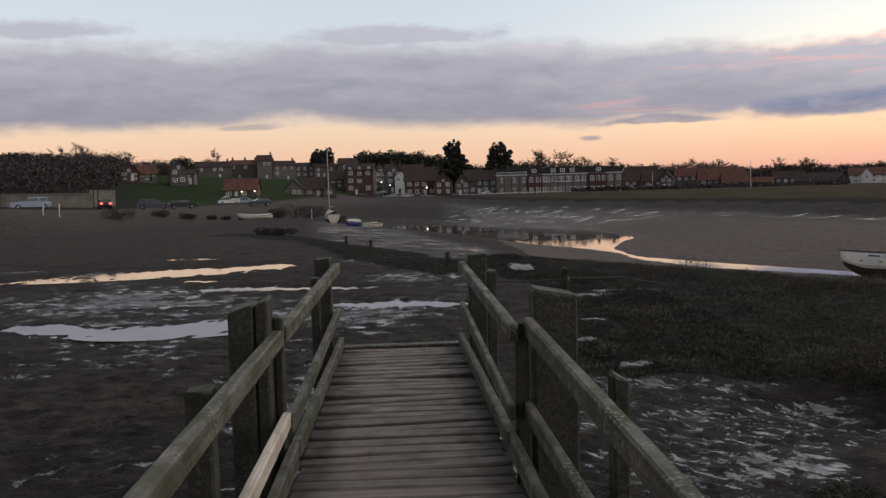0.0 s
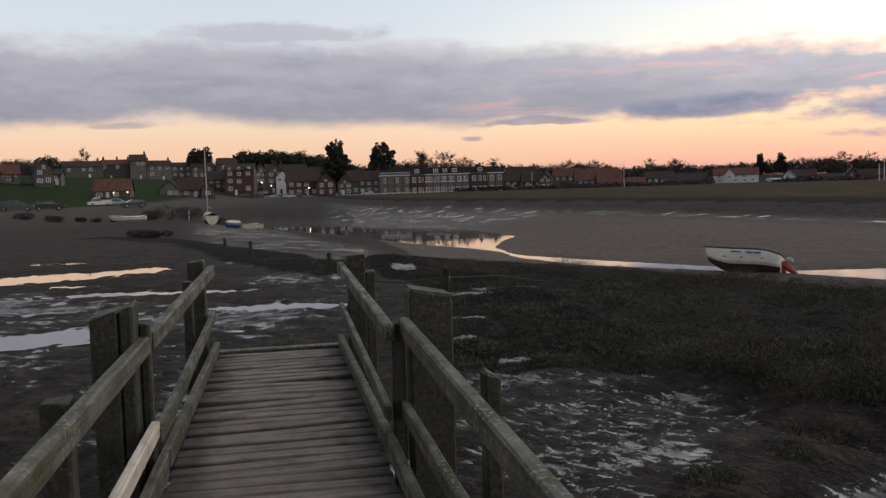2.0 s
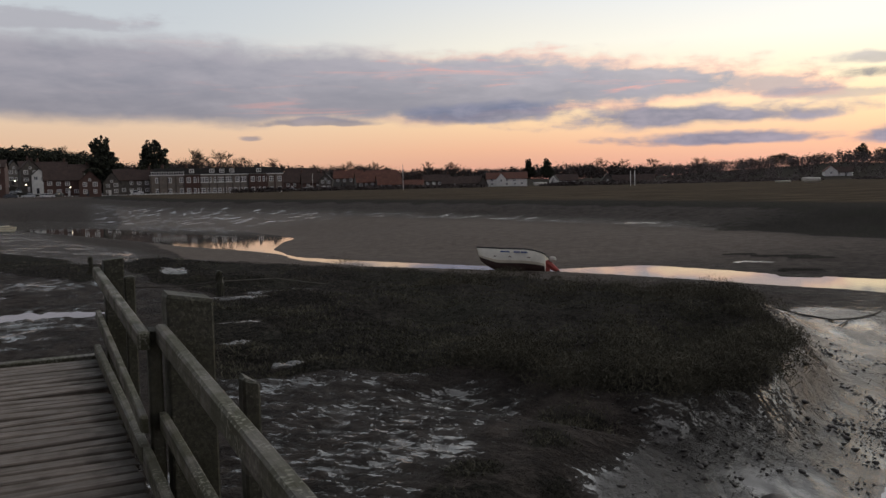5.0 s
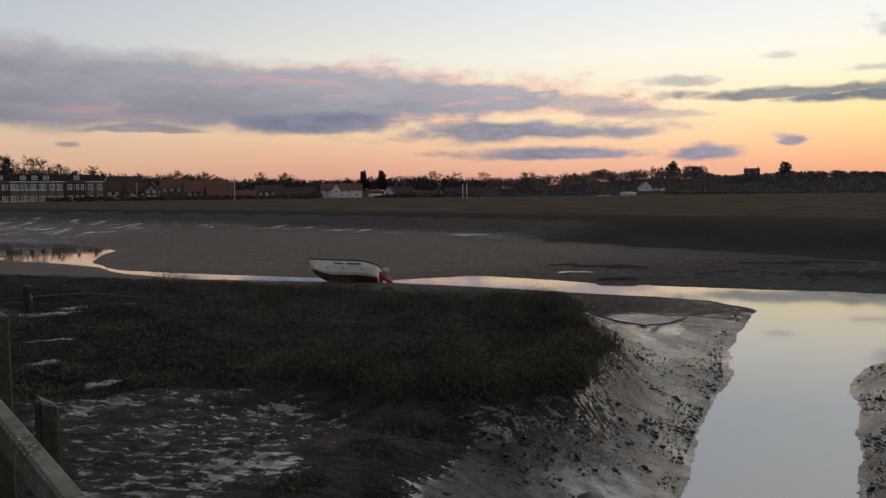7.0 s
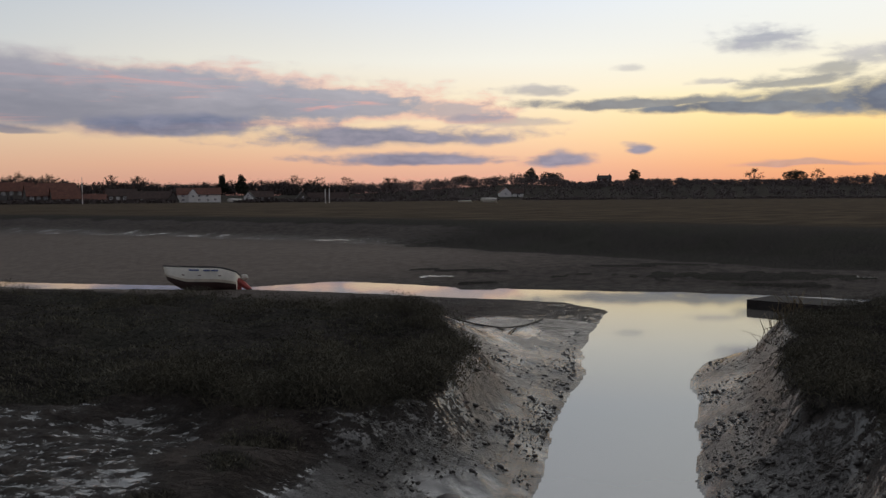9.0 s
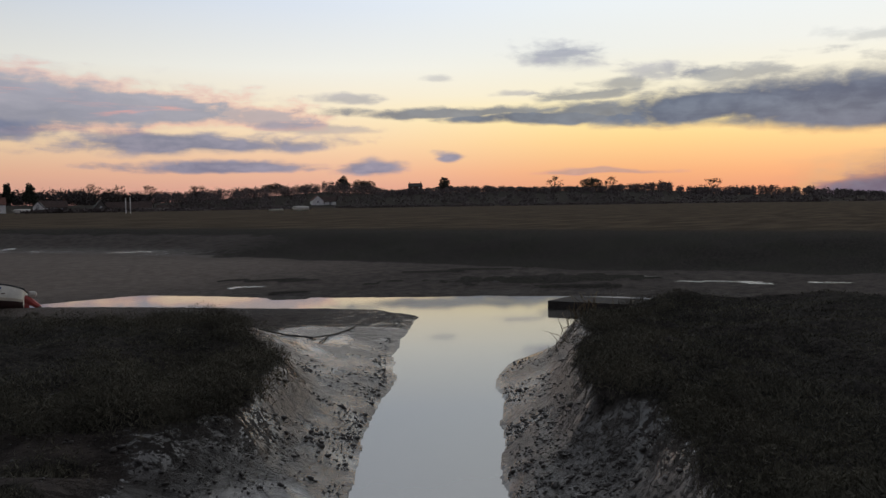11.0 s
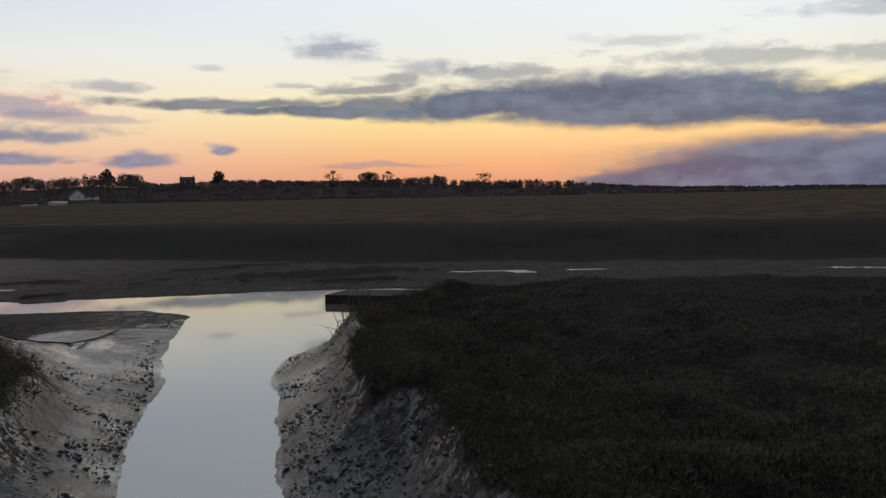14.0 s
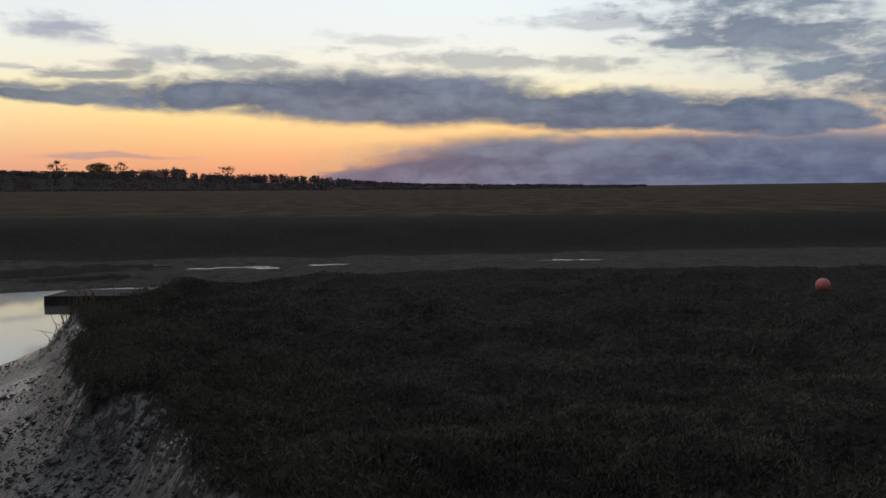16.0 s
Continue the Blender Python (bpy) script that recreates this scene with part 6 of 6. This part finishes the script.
        part("propeller", boxed(e + 0.44, e + 0.54, -0.10, 0.10, 0.02, 0.14, bevel=0.03), GUNWALE, motor)
    return b


def build_boats():
    b = boat(pose(14.98, 28.65, -0.02, -14, 2.0, -40), 2.50, 1.25, 0.82, 0.10, HULL_WHITE, HULL_DARK, "white dinghy with brown bottom, heeled over on mud", 0.36, engine=True, strake=HULL_CREAM, drop=0.20)
    # faded name on the topside, unreadable: bars
    for x0, x1 in ((-0.42, -0.06), (0.10, 0.34), (0.38, 0.62)):
        part("name_bar", boxed(x0, x1, -0.632, -0.600, 0.665, 0.715), LETTER_BLUE, b)
    part("rudder", boxed(1.18, 1.40, -0.05, 0.05, 0.0, 0.40, bevel=0.02), HULL_RED, b, "faded red painted rudder")
    for a, d, turn, args, kw in ((-12.4, 108, 8, (3.9, 1.5, 0.55, 0.32, HULL_WHITE, HULL_WHITE, "small white rowing boat aground on the shore"), {}),
                                 (-7.5, 102, -78, (3.6, 1.6, 1.0, 0.2, HULL_CREAM, HULL_DARK, "covered yacht with tall mast, laid up on mud"), dict(covered=True, mast=8.9)),
                                 (-6.06, 90, 52, (2.1, 1.0, 0.5, 0.1, HULL_BLUE, HULL_BLUE, "small blue and white dinghy on the mud"), dict(covered=True)),
                                 (-4.8, 88, 38, (2.3, 1.05, 0.55, 0.12, HULL_CREAM, HULL_WHITE, "cream open dinghy lying on the mud"), {}),
                                 (46.2, 300, 5, (5.5, 2.1, 1.0, 0.25, HULL_WHITE, HULL_WHITE, "white cabin boat lying far out on the marsh"), dict(covered=True)),
                                 (44.6, 310, 0, (4.8, 1.8, 0.6, 0.1, HULL_WHITE, HULL_WHITE, "white open boat lying on the far marsh"), {}),
                                 (29.3, 390, 0, (6.0, 2.2, 1.1, 0.3, HULL_WHITE, HULL_WHITE, "white boat laid up beside the white house"), dict(covered=True))):
        px, py = polar(a, d)
        boat(pose(px, py, ground_z(px, py) - 0.03, 0.5 if kw.get("mast") else 6, 0, -a + turn), *args, **kw)


build_boats()


# ---- small things on the mud ----
ROPE = plain("wet_rope", (0.05, 0.042, 0.034), 0.7, 0.3, 20.0)
BUOY = plain("pink_buoy", (0.50, 0.14, 0.11), 0.5, 0.25, 5.0, 0.15)
CLOD = plain("mud_clod", (0.034, 0.028, 0.024), 0.5, 0.4, 12.0)
SLAB = plain("slimy_concrete", (0.032, 0.028, 0.026), 0.85, 0.4, 2.0, 0.6, specular=0.12)


def stub(x, y, high, wide, lean, seed):
    rng = random.Random(seed)
    bm = tube(bmesh.new(), [(0, 0, -0.4), (0.01, 0, high * 0.5), (0, 0.01, high - 0.03), (0, 0, high)], [wide, wide * 0.96, wide * 0.9, wide * 0.7], 9)
    for v in bm.verts:
        v.co += Vector((rng.uniform(-1, 1), rng.uniform(-1, 1), rng.uniform(-1, 1))) * wide * 0.13
    single("mooring_post", bm, POST, pose(x, y, ground_z(x, y), lean, -lean * 0.6, rng.uniform(0, 90)), "rotting dark timber post standing in the mud", "post", "mooring posts")


stub(-4.15, 36.3, 0.36, 0.07, 2, 1)
stub(-2.6, 30.3, 0.50, 0.075, -3, 2)
stub(0.12, 23.6, 0.44, 0.06, 4, 3)
stub(2.55, 17.6, 0.52, 0.085, -2, 4)


def line(name, pts, r, label, category):
    z = [(x, y, ground_z(x, y) + dz) for x, y, dz in pts]
    single(name, tube(bmesh.new(), z, [r] * len(z), 6), ROPE, Matrix(), label, category)


line("rope", [(0.9, 17.9, 0.3), (1.7, 17.8, 0.26), (2.55, 17.6, 0.30), (3.8, 18.2, 0.24), (5.2, 18.9, 0.12)], 0.014, "taut wet mooring rope between posts", "rope")
line("rope", [(13.2, 15.2, 0.03), (14.1, 14.5, 0.02), (13.85, 13.4, 0.02), (14.05, 12.75, 0.02), (15.1, 13.05, 0.02), (16.1, 13.5, 0.02), (16.8, 13.9, 0.03)], 0.020, "dark mooring line lying on the mud bank", "rope")
line("stick", [(13.65, 12.2, 0.02), (14.5, 12.75, 0.05)], 0.018, "short dark stick lying on wet mud", "stick")


def build_clods():
    """Loose lumps of mud on the creek banks."""
    rng = np.random.RandomState(5)
    ico = bmesh.new()
    bmesh.ops.create_icosphere(ico, subdivisions=1, radius=1.0)
    iv = np.array([v.co[:] for v in ico.verts])
    itri = np.array([[v.index for v in f.verts] for f in ico.faces])
    ico.free()
    n = 18000
    edge = [(5.6, 6.7), (7.4, 7.1), (9.0, 8.7), (10.6, 10.4), (8.6, 3.7), (10.0, 4.5), (12.2, 5.4), (7.0, 2.1), (8.2, 3.0), (14.0, 6.3)]
    c = np.array(edge)[rng.randint(len(edge), size=n)]
    x, y = c[:, 0] + rng.normal(size=n) * 1.0, c[:, 1] + rng.normal(size=n) * 1.0
    # and a crust of them along the water's edge
    line_pts = np.array(WATER_LINE[1:10] + WATER_LINE[-7:-1])
    seg = rng.randint(14, size=11000)
    seg = np.where(seg == 8, 3, seg)
    k = rng.rand(11000, 1)
    rim = line_pts[seg] * (1 - k) + line_pts[seg + 1] * k + rng.normal(size=(11000, 2)) * 0.32
    x, y = np.concatenate([x, rim[:, 0]]), np.concatenate([y, rim[:, 1]])
    z, turf, *_ = land(x, y)
    patchy = rolling(x + 40, y, 0.7) * 0.6 + rolling(x, y + 20, 0.28) * 0.4
    keep = (turf < 0.45) & (z > 0.03) & (rng.rand(len(x)) < 2.4 * (patchy - 0.32))
    x, y, z = x[keep], y[keep], z[keep]
    size = np.minimum(0.0095 * np.exp(rng.normal(size=len(x)) * 0.62), 0.045)
    v = iv[None] * (size[:, None, None] * rng.uniform(0.6, 1.6, (len(x), 1, 3)) * np.array((1.0, 1.0, 0.6))) * rng.uniform(0.6, 1.35, (len(x), len(iv), 1)) + np.stack([x, y, z + size * 0.1], 1)[:, None]
    f = itri[None] + (np.arange(len(x)) * len(iv))[:, None, None]
    tagged(new("mud_clods", mesh_arrays("mud_clods", v.reshape(-1, 3), f.reshape(-1, 3), CLOD)), "loose dark clods of mud fallen from the banks", "clods", kind="stuff")


build_clods()


def lump(name, x, y, sx, sy, sz, mat, label, category, seed, sink=0.35, rough=0.12):
    bm = bmesh.new()
    bmesh.ops.create_icosphere(bm, subdivisions=3, radius=1.0)
    for v in bm.verts:
        v.co *= 1 + rough * noise.noise(v.co * 1.7 + Vector((seed, 0, 0)))
        v.co = Vector((v.co.x * sx, v.co.y * sy, v.co.z * sz))
    single(name, bm, mat, pose(x, y, ground_z(x, y) + sz * (1 - 2 * sink), 0, 0, seed * 40), label, category, smooth=True)


lump("stone", 5.57, 5.53, 0.24, 0.16, 0.13, CLOD, "dark rounded stone on the creek bank", "stone", 1)
lump("buoy", 16.44, -6.82, 0.134, 0.134, 0.127, BUOY, "faded pink mooring buoy lying in the marsh grass", "buoy", 2, 0.12, 0.02)


def build_slab():
    bm = bmesh.new()
    block(bm, 0.0, 9.0, 0.0, 1.6, -0.5, 0.27, bevel=0.05)
    rng = random.Random(4)
    for v in bm.verts:
        v.co += Vector((rng.uniform(-0.05, 0.05), rng.uniform(-0.06, 0.06), rng.uniform(-0.03, 0.03)))
    single("jetty_slab", bm, SLAB, pose(23.03, 11.6, 0, 0, 0, -89), "long low slime-dark concrete slab in the channel", "slab")


build_slab()


# ---- saltmarsh plants ----
MARSH_LEAF = leafage("marsh_leaf", (0.020, 0.019, 0.016), (0.122, 0.112, 0.082), 0.9, 0.85)
PURSLANE = leafage("purslane_leaf", (0.030, 0.027, 0.020), (0.112, 0.102, 0.074), 1.1, 0.85)
STRAW_LEAF = leafage("straw_leaf", (0.070, 0.052, 0.028), (0.150, 0.112, 0.062))


def build_plants():
    """Short sea-purslane and grasses over the two marshes."""
    rng = np.random.RandomState(9)
    n = 180000
    r = 3.1 * 1497 / rng.uniform(160, 1150, n)
    a = np.radians(rng.uniform(-14, 122, n))
    x, y = r * np.sin(a), r * np.cos(a)
    z, turf, *_ = land(x, y)
    high = rolling(x, y, 1.3)
    keep = (turf > 0.55) & (r < 34) & (rng.rand(n) < 0.35 + 0.9 * high)
    x, y, z, r, high = x[keep], y[keep], z[keep], r[keep], high[keep]
    tall = (0.018 + 0.055 * high * rng.uniform(0.4, 1.5, len(x)))
    vs, k = [], 4
    base = np.stack([x, y, z - 0.01], 1)
    for j in range(k):
        lean = rng.normal(size=(len(x), 2)) * 0.6
        off = rng.normal(size=(len(x), 2)) * 0.05
        tip = base + np.column_stack([off + lean * tall[:, None], tall * rng.uniform(0.6, 1.1, len(x))])
        ang = rng.uniform(0, math.tau, len(x))
        wide = (0.003 + 0.0004 * r)[:, None] * rng.uniform(0.6, 1.3, (len(x), 1))
        side = np.column_stack([np.cos(ang), np.sin(ang), np.zeros(len(x))]) * wide
        foot = base + np.column_stack([off, np.zeros(len(x))])
        mid = foot * 0.45 + tip * 0.55
        vs.append(np.stack([foot, mid + side, tip, mid - side], 1))
    v = np.concatenate(vs).reshape(-1, 3)
    f = np.arange(len(v), dtype=np.int32).reshape(-1, 4)
    tagged(new("marsh_plants", mesh_arrays("marsh_plants", v, f, MARSH_LEAF)), "short dark sea-purslane and marsh grass", "marsh plants", kind="stuff")


build_plants()


def build_purslane():
    """Rounded bushy growth along the broken edges of the marsh."""
    rng = np.random.RandomState(17)
    v_all, f_all, n0 = [], [], 0
    for poly, count, spread in ((LEFT_MARSH[2:12], 420, 0.55), (LEFT_MARSH[6:13], 200, 1.3), (RIGHT_MARSH[:8], 340, 0.6)):
        i, f, p = rng.randint(len(poly) - 1, size=count), rng.rand(count, 1), np.array(poly)
        spots = p[i] * (1 - f) + p[i + 1] * f + rng.normal(size=(count, 2)) * spread
        zs, turfs, *_ = land(spots[:, 0], spots[:, 1])
        for (x, y), z, turf in zip(spots, zs, turfs):
            if turf < (0.9 if poly[0] == RIGHT_MARSH[0] else 0.6):
                continue
            r = rng.uniform(0.18, 0.55)
            h = r * rng.uniform(0.45, 0.75) * (0.65 if y < 7 and x > 11 else 1.0)
            n = int(170 + 560 * r)
            q = rng.normal(size=(n, 3))
            q /= np.linalg.norm(q, axis=1)[:, None]
            q[:, 2] = np.abs(q[:, 2]) * 1.15 - 0.15
            q *= rng.uniform(0.35, 1.06, size=(n, 1)) ** 0.5
            v, fc = leaf_cloud(np.array((x, y, z)) + q * np.array((r, r, h)), rng.uniform(0.02, 0.06, n), rng, 0.9, 0.22)
            v_all.append(v)
            f_all.append(fc + n0)
            n0 += len(v)
    tagged(new("sea_purslane", mesh_arrays("sea_purslane", np.concatenate(v_all), np.concatenate(f_all), PURSLANE)), "bushy dark sea-purslane along the marsh edge", "marsh plants", kind="stuff")


build_purslane()


def build_tall_grass():
    """A few dry stalks at the tip of the creek bank."""
    rng = random.Random(8)
    g = bmesh.new()
    for k in range(46):
        x, y = 14.6 + rng.gauss(0, 0.35), 6.6 + rng.gauss(0, 0.18)
        z = ground_z(x, y)
        h = rng.uniform(0.15, 0.48)
        tube(g, [(x, y, z - 0.05), (x + rng.gauss(0, 0.05), y + rng.gauss(0, 0.05), z + h * 0.6), (x + rng.gauss(0, 0.12), y + rng.gauss(0, 0.1), z + h)], [0.007, 0.006, 0.003], 3, False)
    single("grass_tuft", g, STRAW_LEAF, Matrix(), "thin dry grass stalks on the creek bank", "grass", kind="stuff")


build_tall_grass()
